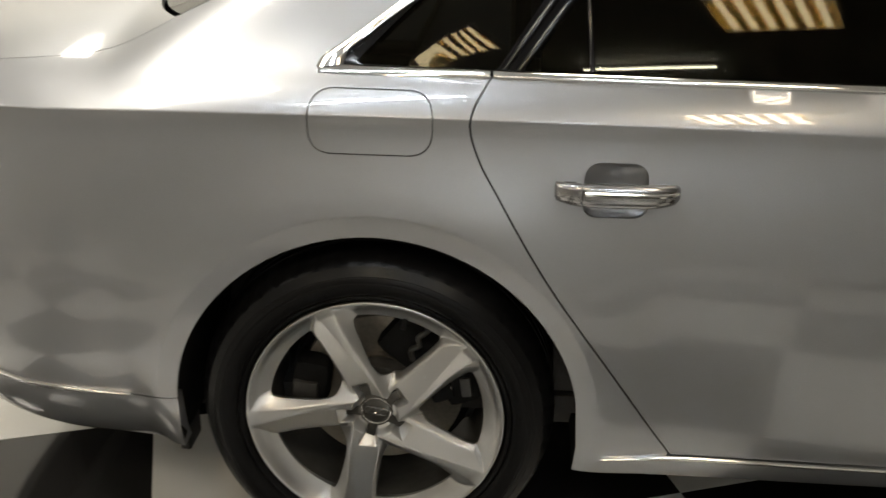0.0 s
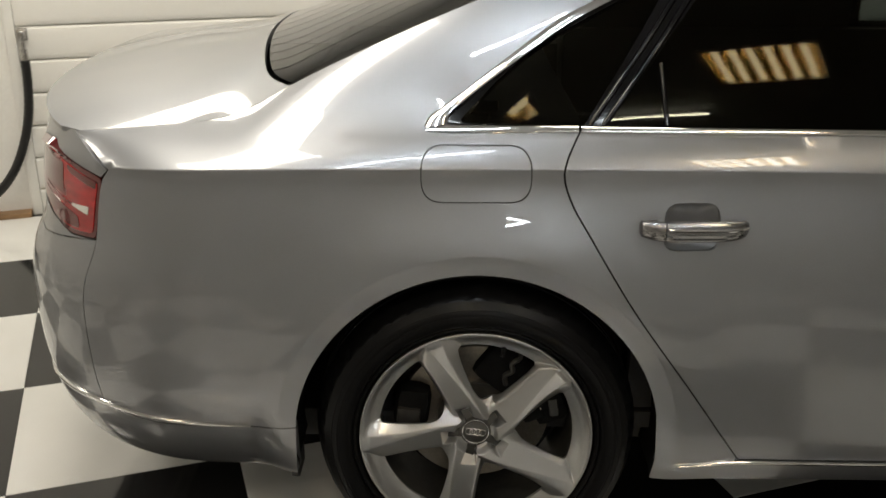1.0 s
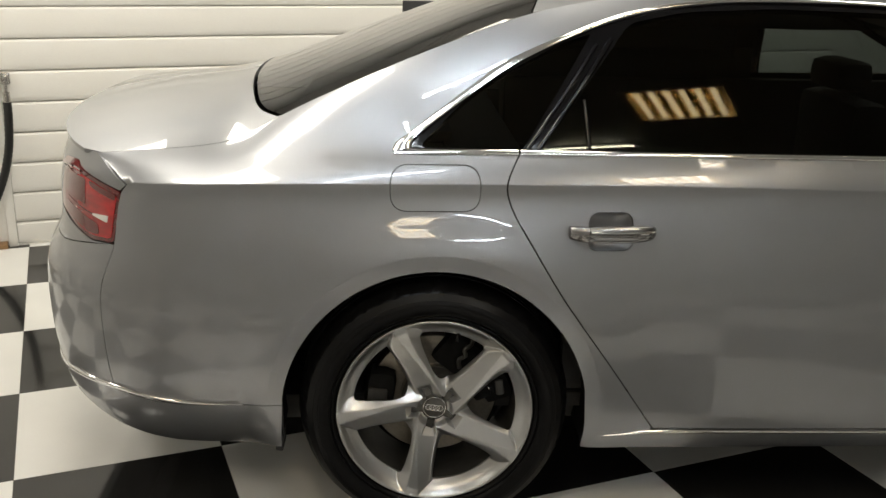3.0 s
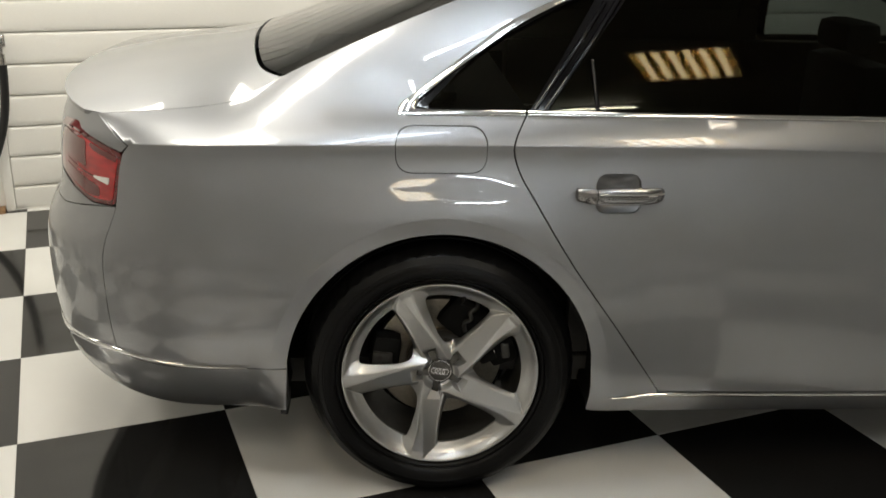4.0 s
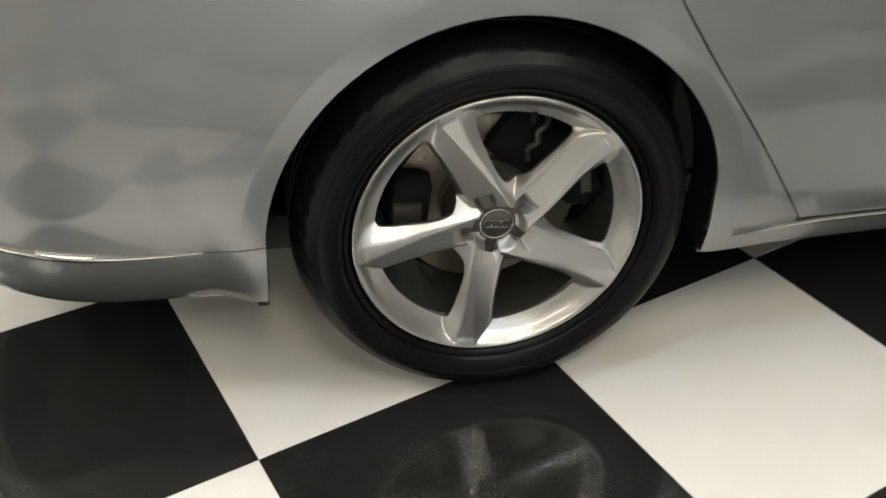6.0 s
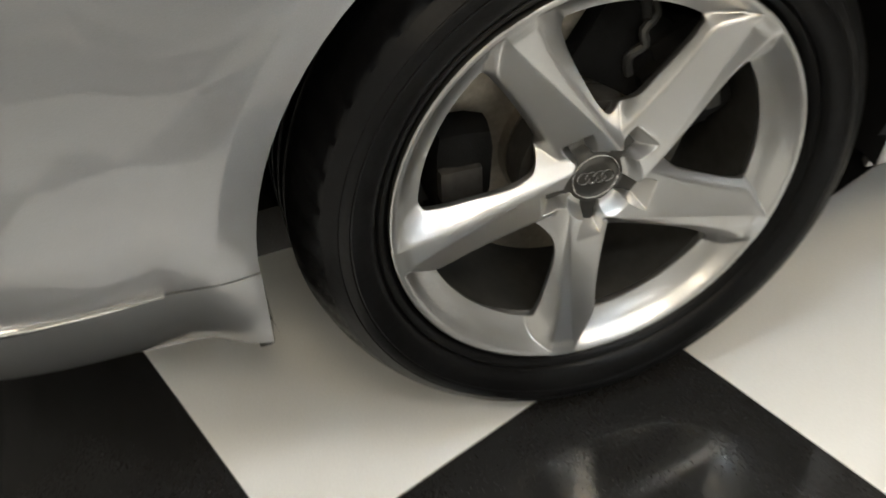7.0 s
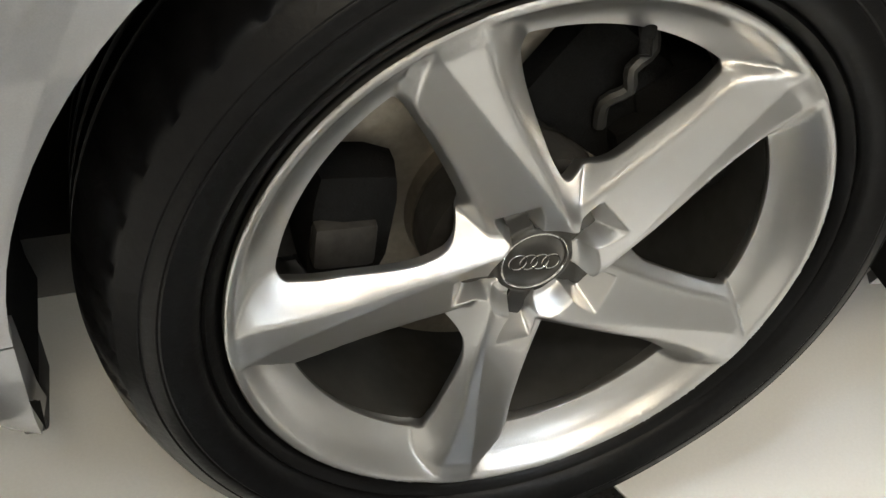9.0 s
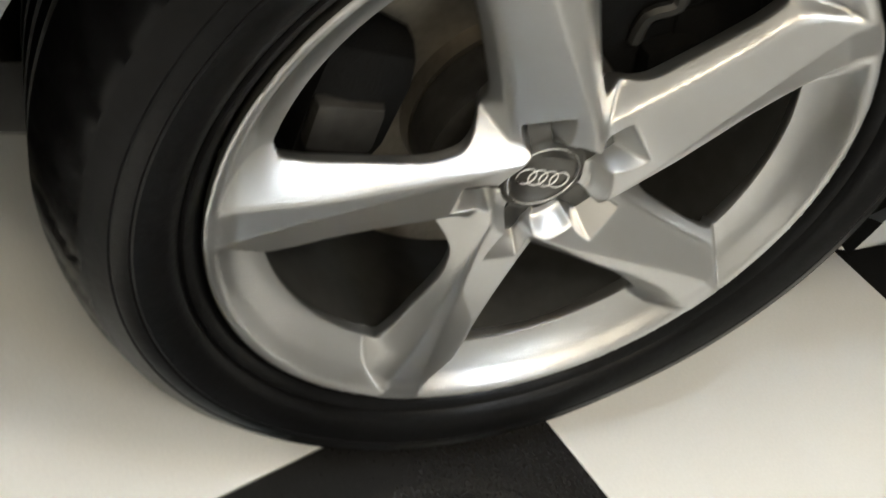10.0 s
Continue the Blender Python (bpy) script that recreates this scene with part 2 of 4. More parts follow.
def fill(outline, holes, step, stepv=None, lines=(), fine=None):
    """Points and triangles that fill a flat outline, with holes."""
    stepv = stepv or step
    loops = [clean(outline)] + [clean(h) for h in holes]
    P = np.array(loops[0])
    gx, gy = np.meshgrid(np.arange(P[:, 0].min(), P[:, 0].max(), step), np.arange(P[:, 1].min(), P[:, 1].max(), stepv))
    gx = gx + (np.arange(len(gx)) % 2)[:, None] * step / 2
    g = np.stack([gx.ravel(), gy.ravel()], 1)
    if fine:                               # closer points within a radius of the middle
        radius, small = fine
        fx, fy = np.meshgrid(np.arange(-radius, radius, small), np.arange(-radius, radius, small))
        fx = fx + (np.arange(len(fx)) % 2)[:, None] * small / 2
        f = np.stack([fx.ravel(), fy.ravel()], 1)
        g = np.concatenate([g[np.hypot(g[:, 0], g[:, 1]) > radius + step * .5], f[np.hypot(f[:, 0], f[:, 1]) <= radius]])
    keep = inside(loops[0], g)
    for h in loops[1:]: keep &= ~inside(h, g)
    g = g[keep]
    edge = np.concatenate([np.array(l) for l in loops] + [np.array(clean(l)) for l in lines])
    near = np.array([np.min(np.hypot((edge[:, 0] - p[0]) / step, (edge[:, 1] - p[1]) / stepv)) for p in g]) if len(g) else np.zeros(0)
    g = g[near > (0.45 if not fine else np.where(np.hypot(g[:, 0], g[:, 1]) <= fine[0], 0.62 * fine[1] / step, 0.45))]
    verts, edges = [], []
    for l in loops:
        k = len(verts); verts += [Vector(p) for p in l]
        edges += [(k + i, k + (i + 1) % len(l)) for i in range(len(l))]
    for l in lines:
        l = clean(l); k = len(verts); verts += [Vector(p) for p in l]
        edges += [(k + i, k + i + 1) for i in range(len(l) - 1)]
    verts += [Vector(p) for p in g]
    V, E, F = mathutils.geometry.delaunay_2d_cdt(verts, edges, [], 0, 1e-6)[:3]
    C = np.array([[sum(V[i][0] for i in f) / 3, sum(V[i][1] for i in f) / 3] for f in F])
    ok = inside(loops[0], C)
    for h in loops[1:]: ok &= ~inside(h, C)
    return [tuple(v) for v in V], [tuple(f) for f, k in zip(F, ok) if k]
def panel(name, outline, P, mat, parent, holes=(), step=0.02, stepv=None, lip=0.012, label="", away=None, mirror=False, lines=()):
    """A skin over the surface P(u, v), with its edges turned in. Its shading follows the surface itself."""
    V, F = fill(outline, list(holes), step, stepv, lines)
    e = 0.002
    pts = [Vector(P(*v)) for v in V]
    nor = []
    for (u, v), p in zip(V, pts):
        du, dv = Vector(P(u + e, v)) - Vector(P(u - e, v)), Vector(P(u, v + e)) - Vector(P(u, v - e))
        n = du.cross(dv)
        nor.append(n.normalized() if n.length > 1e-12 else Vector((0, 0, 1)))
    way = away or Vector((0, -1, 0))
    if sum(n.dot(way) for n in nor) < 0:
        nor = [-n for n in nor]
    tri = []
    for f in F:
        a, b, c = (pts[i] for i in f)
        tri.append(f if (b - a).cross(c - a).dot(nor[f[0]]) > 0 else f[::-1])
    count = {}
    for f in tri:
        for i in range(3):
            k = (f[i], f[(i + 1) % 3]); count[k] = count.get(k, 0) + 1
    border = [k for k in count if (k[1], k[0]) not in count]
    N0 = len(pts)
    faces = list(tri)
    verts = list(pts); low = {}
    if lip:
        for k in border:
            for i in k:
                if i not in low:
                    low[i] = (len(verts), len(verts) + 1)
                    verts += [pts[i].copy(), pts[i] - nor[i] * lip]
        for a, b in border:
            faces.append((low[b][0], low[a][0], low[a][1], low[b][1]))
    if mirror:
        verts = [Vector((v.x, 2 * YC - v.y, v.z)) for v in verts]
        nor = [Vector((n.x, -n.y, n.z)) for n in nor]
        faces = [f[::-1] for f in faces]
    me = bpy.data.meshes.new(name)
    me.from_pydata(verts, [], faces)
    me.materials.append(mat)
    for p in me.polygons: p.use_smooth = True
    normals = []
    for p in me.polygons:
        flat = p.normal
        for i in p.vertices:
            normals.append(nor[i] if i < N0 else flat)
    me.normals_split_custom_set(normals)
    return part(name, me, mat, parent, label)

# ---- the car's outer surface ----
YC = 0.97                                 # centre line
def pchip(pts):
    """Smooth monotone curve through (x, y) knots."""
    X = [p[0] for p in pts]; Y = [p[1] for p in pts]; n = len(X)
    h = [X[i + 1] - X[i] for i in range(n - 1)]
    d = [(Y[i + 1] - Y[i]) / h[i] for i in range(n - 1)]
    m = [d[0]] + [0.0] * (n - 2) + [d[-1]]
    for i in range(1, n - 1):
        if d[i - 1] * d[i] > 0:
            a, b = 2 * h[i] + h[i - 1], h[i] + 2 * h[i - 1]
            m[i] = (a + b) / (a / d[i - 1] + b / d[i])
    def f(x):
        if x <= X[0]: return Y[0] + m[0] * (x - X[0])
        if x >= X[-1]: return Y[-1] + m[-1] * (x - X[-1])
        i = max(k for k in range(n - 1) if X[k] <= x)
        t = (x - X[i]) / h[i]
        return ((1 + 2 * t) * (1 - t) ** 2 * Y[i] + t * (1 - t) ** 2 * h[i] * m[i]
                + t * t * (3 - 2 * t) * Y[i + 1] + t * t * (t - 1) * h[i] * m[i + 1])
    return f
def flowing(pts):
    """Natural cubic curve through (x, y) knots, straight beyond them."""
    X, Y = np.array([q[0] for q in pts], float), np.array([q[1] for q in pts], float)
    n, h = len(X), np.diff(X)
    A, b = np.eye(n), np.zeros(n)
    for i in range(1, n - 1):
        A[i, i - 1], A[i, i], A[i, i + 1] = h[i - 1], 2 * (h[i - 1] + h[i]), h[i]
        b[i] = 6 * ((Y[i + 1] - Y[i]) / h[i] - (Y[i] - Y[i - 1]) / h[i - 1])
    M = np.linalg.solve(A, b)
    X, Y, M, h = X.tolist(), Y.tolist(), M.tolist(), h.tolist()
    s0 = (Y[1] - Y[0]) / h[0] - h[0] * M[1] / 6
    s1 = (Y[-1] - Y[-2]) / h[-1] + h[-1] * M[-2] / 6
    def f(x):
        if x <= X[0]: return Y[0] + s0 * (x - X[0])
        if x >= X[-1]: return Y[-1] + s1 * (x - X[-1])
        i = max(k for k in range(n - 1) if X[k] <= x)
        a, c = (X[i + 1] - x) / h[i], (x - X[i]) / h[i]
        return a * Y[i] + c * Y[i + 1] + ((a ** 3 - a) * M[i] + (c ** 3 - c) * M[i + 1]) * h[i] ** 2 / 6
    return f
def bow(z): return .0033 - .0057 * (z - .6) + .3294 * (z - .6) ** 2 + .364 * (z - .6) ** 3
low_y = flowing([(.15, .13), (.19, .085), (.22, .06), (.25, .044), (.285, .032)] + [(z, bow(z)) for z in (.33, .42, .51, .60, .69, .78, .83, .87)] + [(.90, .0395), (.925, .0433), (.940, .0428), (.953, .0405)])
# upper edge of the side: boot seam, rear window edge, roof edge
edge_y = flowing([(-1.2, .148), (-.858, .155), (-.70, .170), (-.54, .203), (-.40, .245), (0, .288), (.40, .330), (.9, .352), (1.5, .355), (2.1, .33), (2.6, .26)])
edge_z = flowing([(-1.2, .992), (-.858, 1.0), (-.70, 1.0075), (-.59, 1.014), (-.52, 1.026), (-.46, 1.052), (-.40, 1.083), (-.25, 1.152), (-.106, 1.214), (.041, 1.273),
                  (.25, 1.345), (.5, 1.389), (.9, 1.407), (1.3, 1.40), (1.7, 1.35), (2.1, 1.22), (2.6, 1.03)])
belt_y = flowing([(-1.2, .13), (-.6, .125), (-.1, .118), (.2, .104), (.6, .095), (2.2, .095), (3.0, .14)])
belt_z = flowing([(-1.2, .958), (-.88, .966), (-.60, .975), (-.40, .99), (-.15, 1.015), (.1, 1.017), (1.0, 1.012), (2.2, 0.99), (3.0, .95)])
def crease_z(x): return .951 - .011 * max(-1, min(1, (x - .1) / 1.0)) ** 2      # shoulder crease
def soft(t):
    t = min(1, max(0, t))
    return t * t * (3 - 2 * t)
def flare(x, z, cx):
    """The swelling over a wheel, with a flat band next to the opening."""
    r = math.hypot(x - cx, z - .341)
    return -.013 * soft((.60 - r) / .165) + .14 * max(0, .437 - r)
def tuck(x, z):
    """The lower flank drawn in behind the rear wheel."""
    return .063 * soft((-.38 - x) / .13) * max(0, (.47 - z) / .27) ** 1.3
def side_y(x, z, start=None):
    """How far in the car's flank lies at x and height z."""
    zs, ze = crease_z(x), edge_z(x)
    z = min(z, ze + .06 * (ze - zs))
    if z <= zs:
        return low_y(z) + tuck(x, z) + (flare(x, z, 0) + flare(x, z, 2.992)) * min(1, max(0, (zs - z) / .18))
    ys, zb, yb, ye = start or low_y(zs), belt_z(x), belt_y(x), edge_y(x)
    t = (z - zs) / (ze - zs)
    roll = ys + (ye - ys) * (1 - ((1.2 - t) / 1.2) ** .6) / (1 - (.2 / 1.2) ** .6)
    w = soft((ze - 1.0) / .22)
    if w == 0: return roll
    if z <= zb:
        k = (z - zs) / max(zb - zs, .004)
        house = ys + (yb - ys) * (0.6 * k + 0.4 * k * k)
    else:
        L, D = ze - zb, ye - yb
        k = (z - zb) / L
        s0 = min((yb - ys) * 1.4 / (zb - zs), 1.6) * (1 - soft((ze - 1.12) / .2)) + D / L * .60 * soft((ze - 1.12) / .2)
        s1 = D / L * (1.2 + .35 * soft((ze - 1.2) / .15))
        house = yb + k * (1 - k) ** 2 * L * s0 + k * k * (3 - 2 * k) * D + k * k * (k - 1) * L * s1
    return roll * (1 - w) + house * w
REAR = -.5
rear_depth = flowing([(.15, .55), (.22, .60), (.30, .632), (.40, .648), (.52, .655), (.60, .655), (.66, .648), (.71, .628), (.745, .608), (.785, .594), (.84, .591), (.90, .587), (.94, .578), (.97, .575), (1.05, .575)])
def side_point(u, z):
    """A place on the flank: u runs along x, and past REAR round the corner of the tail."""
    if u >= REAR:
        if u > 3.3:
            a = (u - 3.3) / .5
            s, c = math.sin(min(a, math.pi / 2)), math.cos(min(a, math.pi / 2))
            y0 = side_y(3.3, z)
            return (3.3 + .66 * s ** .83, YC - (YC - y0) * max(c, 0) ** .83, z)
        return (u, side_y(u, z), z)
    a = min((REAR - u) / .55, math.pi / 2)
    s, c = math.sin(a), max(0, math.cos(a)) ** .714
    x = REAR - rear_depth(z) * s ** .714
    if z <= crease_z(x):
        return (x, YC - (YC - side_y(REAR, z)) * c, z)
    return (x, side_y(x, z, YC - (YC - low_y(crease_z(x))) * c), z)
def tail_point(u, z):
    """The upright rear face, without the roll of the wing's top."""
    a = min((REAR - u) / .55, math.pi / 2)
    s, c = math.sin(a), max(0, math.cos(a)) ** .714
    lean = .35 * max(0, z - .95)
    return (REAR - rear_depth(z) * s ** .714 + lean * s, YC - (YC - low_y(min(z, .94))) * c + lean * c, z)
def u_at(x, d=.575):
    """The u of a place x on the tail's upper edge."""
    return x if x >= REAR else REAR - .55 * math.asin(min(1, ((REAR - x) / d) ** (1 / .714)))
# middle line of the roof, window, boot
mid_z = flowing([(-1.12, 1.03), (-1.0, 1.052), (-.85, 1.074), (-.66, 1.102), (-.50, 1.145), (-.294, 1.218), (-.109, 1.286), (.075, 1.348), (.3, 1.408), (.6, 1.447), (1.1, 1.46),
                (1.5, 1.442), (1.8, 1.37), (2.2, 1.2), (2.6, 1.05), (2.8, 1.005), (3.3, .95), (3.75, .84), (3.95, .78)])
def top_z(x, y):
    w = min(1.15, abs(YC - y) / (YC - edge_y(x)))
    return mid_z(x) + (edge_z(x) - mid_z(x)) * w ** 2.4

# ---- the room ----
import mathutils
TURN = 18.97                               # the room's turn against the car
ORIGIN = Vector((-0.4539, -0.1002, 0))       # a corner of the floor tiles
ROOM = Matrix.Translation(ORIGIN) @ pose(0, 0, 0, 0, 0, TURN)
U0, U1, V0, V1, HIGH = -4.2, 6.6, -5.6, 3.05, 2.55
def room_part(name, bm, mat, label="", category="", kind="structure", parent=None, smooth=30):
    ob = part(name, bm, mat, parent, smooth=smooth)
    if parent is None:
        ob.matrix_basis = ROOM
        tagged(ob, label, category, kind=kind)
    else:
        tagged(ob, label)
    return ob
floor = room_part("floor", box(bmesh.new(), (U0, V0, -0.12), (U1, V1, -0.006)), screed, "glossy black and white chequered tile floor", "floor")
room_part("wall_south", box(bmesh.new(), (U0 - .2, V0 - .2, -.1), (U1 + .2, V0, HIGH)), white_wall, "plain white painted wall", "wall")
room_part("wall_west", box(bmesh.new(), (U0 - .2, V0, -.1), (U0, V1, HIGH)), white_wall, "plain white painted wall", "wall")
room_part("wall_east", box(bmesh.new(), (U1, V0, -.1), (U1 + .2, V1, HIGH)), white_wall, "plain white painted wall", "wall")
room_part("ceiling", box(bmesh.new(), (U0 - .2, V0 - .2, HIGH), (U1 + .2, V1 + .3, HIGH + .15)), ceiling_paint, "off-white flat ceiling", "ceiling")
DOOR_U = -0.66                             # edge of the sectional door
bm = box(bmesh.new(), (U0 - .2, V1 + .02, -.1), (DOOR_U - .0, V1 + .25, HIGH))
box(bm, (4.6, V1 + .02, -.1), (U1 + .2, V1 + .25, HIGH)); box(bm, (DOOR_U, V1 + .02, 2.30), (4.6, V1 + .25, HIGH))
box(bm, (DOOR_U, V1 + .12, -.1), (4.6, V1 + .25, 2.30))
room_part("wall_north", bm, white_wall, "smooth white wall beside the sectional door", "wall")

# ---- sectional door ----
door = thing("garage_door", "white ribbed sectional garage door, shut", "garage door", kind="structure")
door.matrix_basis = ROOM
PITCH, RIB0 = 0.1543, 0.123
def door_panel(z0, z1):
    """One ribbed slat, slightly pillowed, with a shadow groove along its top."""
    bm = bmesh.new()
    prof = [(0.012, z0), (0.0, z0 + .004), (-.004, z0 + .012), (-.006, z0 + .03), (-.006, z1 - .022), (-.004, z1 - .012), (.004, z1 - .005), (.014, z1 - .002), (.03, z1 - .002), (.03, z0)]
    us = (DOOR_U + .012, 4.59)
    rows = [[bm.verts.new((u, V1 + y, z)) for y, z in prof] for u in us]
    n = len(prof)
    for j in range(n):
        bm.faces.new((rows[0][j], rows[0][(j + 1) % n], rows[1][(j + 1) % n], rows[1][j]))
    bm.faces.new(rows[0]); bm.faces.new(rows[1][::-1])
    return bm
part("slat", door_panel(0.004, RIB0), white_door, door)
for k in range(14):
    part("slat", door_panel(RIB0 + k * PITCH, RIB0 + (k + 1) * PITCH), white_door, door)
part("door_edge", box(bmesh.new(), (DOOR_U - .035, V1 - .02, 0), (DOOR_U + .01, V1 + .03, 2.3), .004), white_door, door, "white upright edge post")
part("bottom_seal", box(bmesh.new(), (DOOR_U, V1 - .004, 0), (4.59, V1 + .02, .006)), white_door, door, "pale rubber bottom seal")
tagged(room_part("threshold", box(bmesh.new(), (DOOR_U - 1.6, V1 - .06, 0), (DOOR_U - .04, V1 + .02, .022), .004), oak, "brown timber strip at the foot of the wall", "threshold"))
# ---- hose on the wall ----
hose = thing("hose", "black ribbed rubber hose hanging from a nickel wall fitting", "hose")
hose.matrix_basis = ROOM
FU, FZ = -0.622, 0.86
part("hose_fitting", cyl(cyl(box(bmesh.new(), (FU - .016, V1 - .075, FZ - .022), (FU + .016, V1 - .02, FZ + .022), .005), (FU, V1 - .06, FZ - .02), (FU, V1 - .06, FZ - .06), .010), (FU, V1 - .06, FZ - .06), (FU, V1 - .06, FZ - .115), .017), steel, hose)
pts = spline([(FU, V1 - .06, FZ - .11), (FU - .003, V1 - .06, .66), (FU - .018, V1 - .06, .52), (FU - .055, V1 - .06, .38), (FU - .12, V1 - .065, .24), (FU - .22, V1 - .07, .13), (FU - .38, V1 - .07, .06), (FU - .8, V1 - .08, .03), (FU - 1.4, V1 - .08, .03)], .012)
part("hose_body", tube(bmesh.new(), pts, .020, 12, wave=lambda i: 1 + .07 * (i % 2)), hose_black, hose)
part("wall_plate", box(bmesh.new(), (FU - .022, V1 - .022, FZ - .028), (FU + .022, V1 + .019, FZ + .028), .004), steel, hose)

# ---- ceiling lamps ----
def troffer(power, ribbed):
    lamp = thing("ceiling_light", "ceiling lamp with a warm ribbed diffuser" if ribbed else "ceiling lamp with a plain warm diffuser", "ceiling lamp", group="ribbed ceiling lamps" if ribbed else "plain ceiling lamps")
    bm = bmesh.new()
    for a, b in (((-.25, -.31), (.25, -.285)), ((-.25, .285), (.25, .31)), ((-.25, -.285), (-.225, .285)), ((.225, -.285), (.25, .285))):
        box(bm, (*a, -.04), (*b, .0), .003)
    part("frame", bm, lamp_white, lamp)
    data = bpy.data.lights.new("lamp_tubes", "AREA")
    data.shape, data.size, data.size_y, data.energy, data.color = "RECTANGLE", .445, .565, power, (0.83, 0.86, 0.99)
    glow = new("lamp_tubes", data)
    glow.parent, glow.location = lamp, (0, 0, -.004)
    part("diffuser", box(bmesh.new(), (-.224, -.284, -.016), (.224, .284, -.0155)), lamp_sheet, lamp, "warm diffuser sheet")
    for k in range(7 if ribbed else 0):
        x = -.210 + k * .070
        part("rib", box(bmesh.new(), (max(x - .009, -.224), -.284, -.0195), (min(x + .009, .224), .284, -.019)), lamp_rib, lamp, "amber rib")
        part("fold", box(bmesh.new(), (max(x - .020, -.224), -.284, -.018), (min(x + .020, .224), .284, -.0175)), lamp_fold, lamp, "pale amber fold")
    return lamp
def batten():
    lamp = thing("tube_light", "slim white batten lamp with a bare lit tube", "tube lamp", group="batten lamps")
    part("batten", box(bmesh.new(), (-.345, -.022, -.035), (.345, .022, 0), .006), lamp_white, lamp)
    part("tube", cyl(bmesh.new(), (-.325, 0, -.055), (.325, 0, -.055), .014, 16), tube_glow, lamp)
    for s in (-1, 1):
        part("holder", box(bmesh.new(), (s * .335 - .012, -.016, -.075), (s * .335 + .012, .016, -.03), .004), lamp_white, lamp)
    return lamp
first, second = troffer(LAMP, True), troffer(LAMP_FAR, False)
spots = [(u, v) for v in (-1.54, .5, 2.2) for u in (-3.39, -1.86, -.33, 1.18, 2.73, 4.26) if (v > 0 or -2 < u < 2) and (u, v) != (-3.39, .5)] + [(-1.10, -4.45)]
first.matrix_basis = ROOM @ pose(*spots[0], HIGH)
far = [s for s in spots if s[1] > 0]
second.matrix_basis = ROOM @ pose(*far[0], HIGH)
for u, v in [s for s in spots if s[1] < 0][1:]:
    copy_thing(first, ROOM @ pose(u, v, HIGH))
for u, v in far[1:]:
    copy_thing(second, ROOM @ pose(u, v, HIGH))
b0 = batten()
b0.matrix_basis = ROOM @ pose(.49, -2.42, HIGH)
for u, v in ((-.5, -5.1), (.12, -.33)):
    copy_thing(b0, ROOM @ pose(u, v, HIGH))

# ---- the car: body ----
car = thing("car", "silver-grey metallic saloon car parked on chequered tiles", "car")
def flank(u, z): return side_point(u, z)
def top(x, y): return (x, y, top_z(x, y))
def arch_line(cx, a0, a1, r=.397, cz=.341):
    return [(cx + r * math.cos(radians(a)), cz + r * math.sin(radians(a))) for a in np.linspace(a0, a1, 40)]
# seams, as (u, z)
door_rear = spline([(.207, 1.016), (.187, .986), (.173, .955), (.174, .923), (.192, .875), (.225, .82), (.323, .663), (.452, .482), (.586, .286)], .015)
dlo_top = spline([(-.109, 1.022), (-.077, 1.051), (-.02, 1.092), (.095, 1.172), (.183, 1.226), (.332, 1.288), (.484, 1.338), (.637, 1.368), (.85, 1.384), (1.2, 1.378), (1.5, 1.345), (1.75, 1.27), (2.0, 1.14), (2.2, 1.035)], .02)
dlo_low = straight([(2.2, 1.0), (1.13, 1.013), (.662, 1.016), (.206, 1.018), (-.05, 1.018)], .02)
def edge_line(a, b, step=.02):
    n = max(2, int(abs(b - a) / step))
    return [(u_at(a + (b - a) * k / n), edge_z(a + (b - a) * k / n)) for k in range(n + 1)]
G = .002
flap = rounded([(-.118, .883), (-.118, .993), (.107, .993), (.107, .883)], .045, 8)
flap_in = rounded([(-.118 + G, .883 + G), (-.118 + G, .993 - G), (.107 - G, .993 - G), (.107 - G, .883 + G)], .044, 8)
BUMP_U = -.725
cup = rounded([(.374, .788), (.378, .884), (.488, .885), (.492, .789)], .03, 8)
quarter = ([(BUMP_U, .398)] + straight([(BUMP_U, .398), (-.59, .373), (-.499, .366), (-.395, .372)], .02) + arch_line(0, 173, 10) + [(.399, .30), (.397, .225)]
           + straight([(.397, .225), (.58, .21), (.58 , .286)], .02) + [(p[0] - G, p[1]) for p in door_rear[::-1]]
           + [(p[0], p[1]) for p in dlo_low if p[0] < .2] + dlo_top + [(2.25, 1.05), (2.4, 1.06)] + edge_line(2.4, -.850)
           + spline([(-.790, 1.0), (-.735, .968), (-.684, .937)], .012)[:-1] + spline([(-.684, .937), (-.700, .915), (-.718, .80), (-.735, .66), (BUMP_U, .398)], .015))
def arch_lines():
    """Two lines close to either side of the edge of the band round the wheel opening."""
    return [[(r * math.cos(a), .341 + r * math.sin(a)) for a in np.linspace(radians(12), radians(168), 150)] for r in (.4345, .4395)]
def crease_lines(a, b):
    """Two lines close to either side of the shoulder crease."""
    n = max(3, int((b - a) / .008))
    return [[(u, crease_z(side_point(u, .94)[0]) + h) for u in (a + (b - a) * k / n for k in range(n + 1))] for h in (-.0026, .0026)]
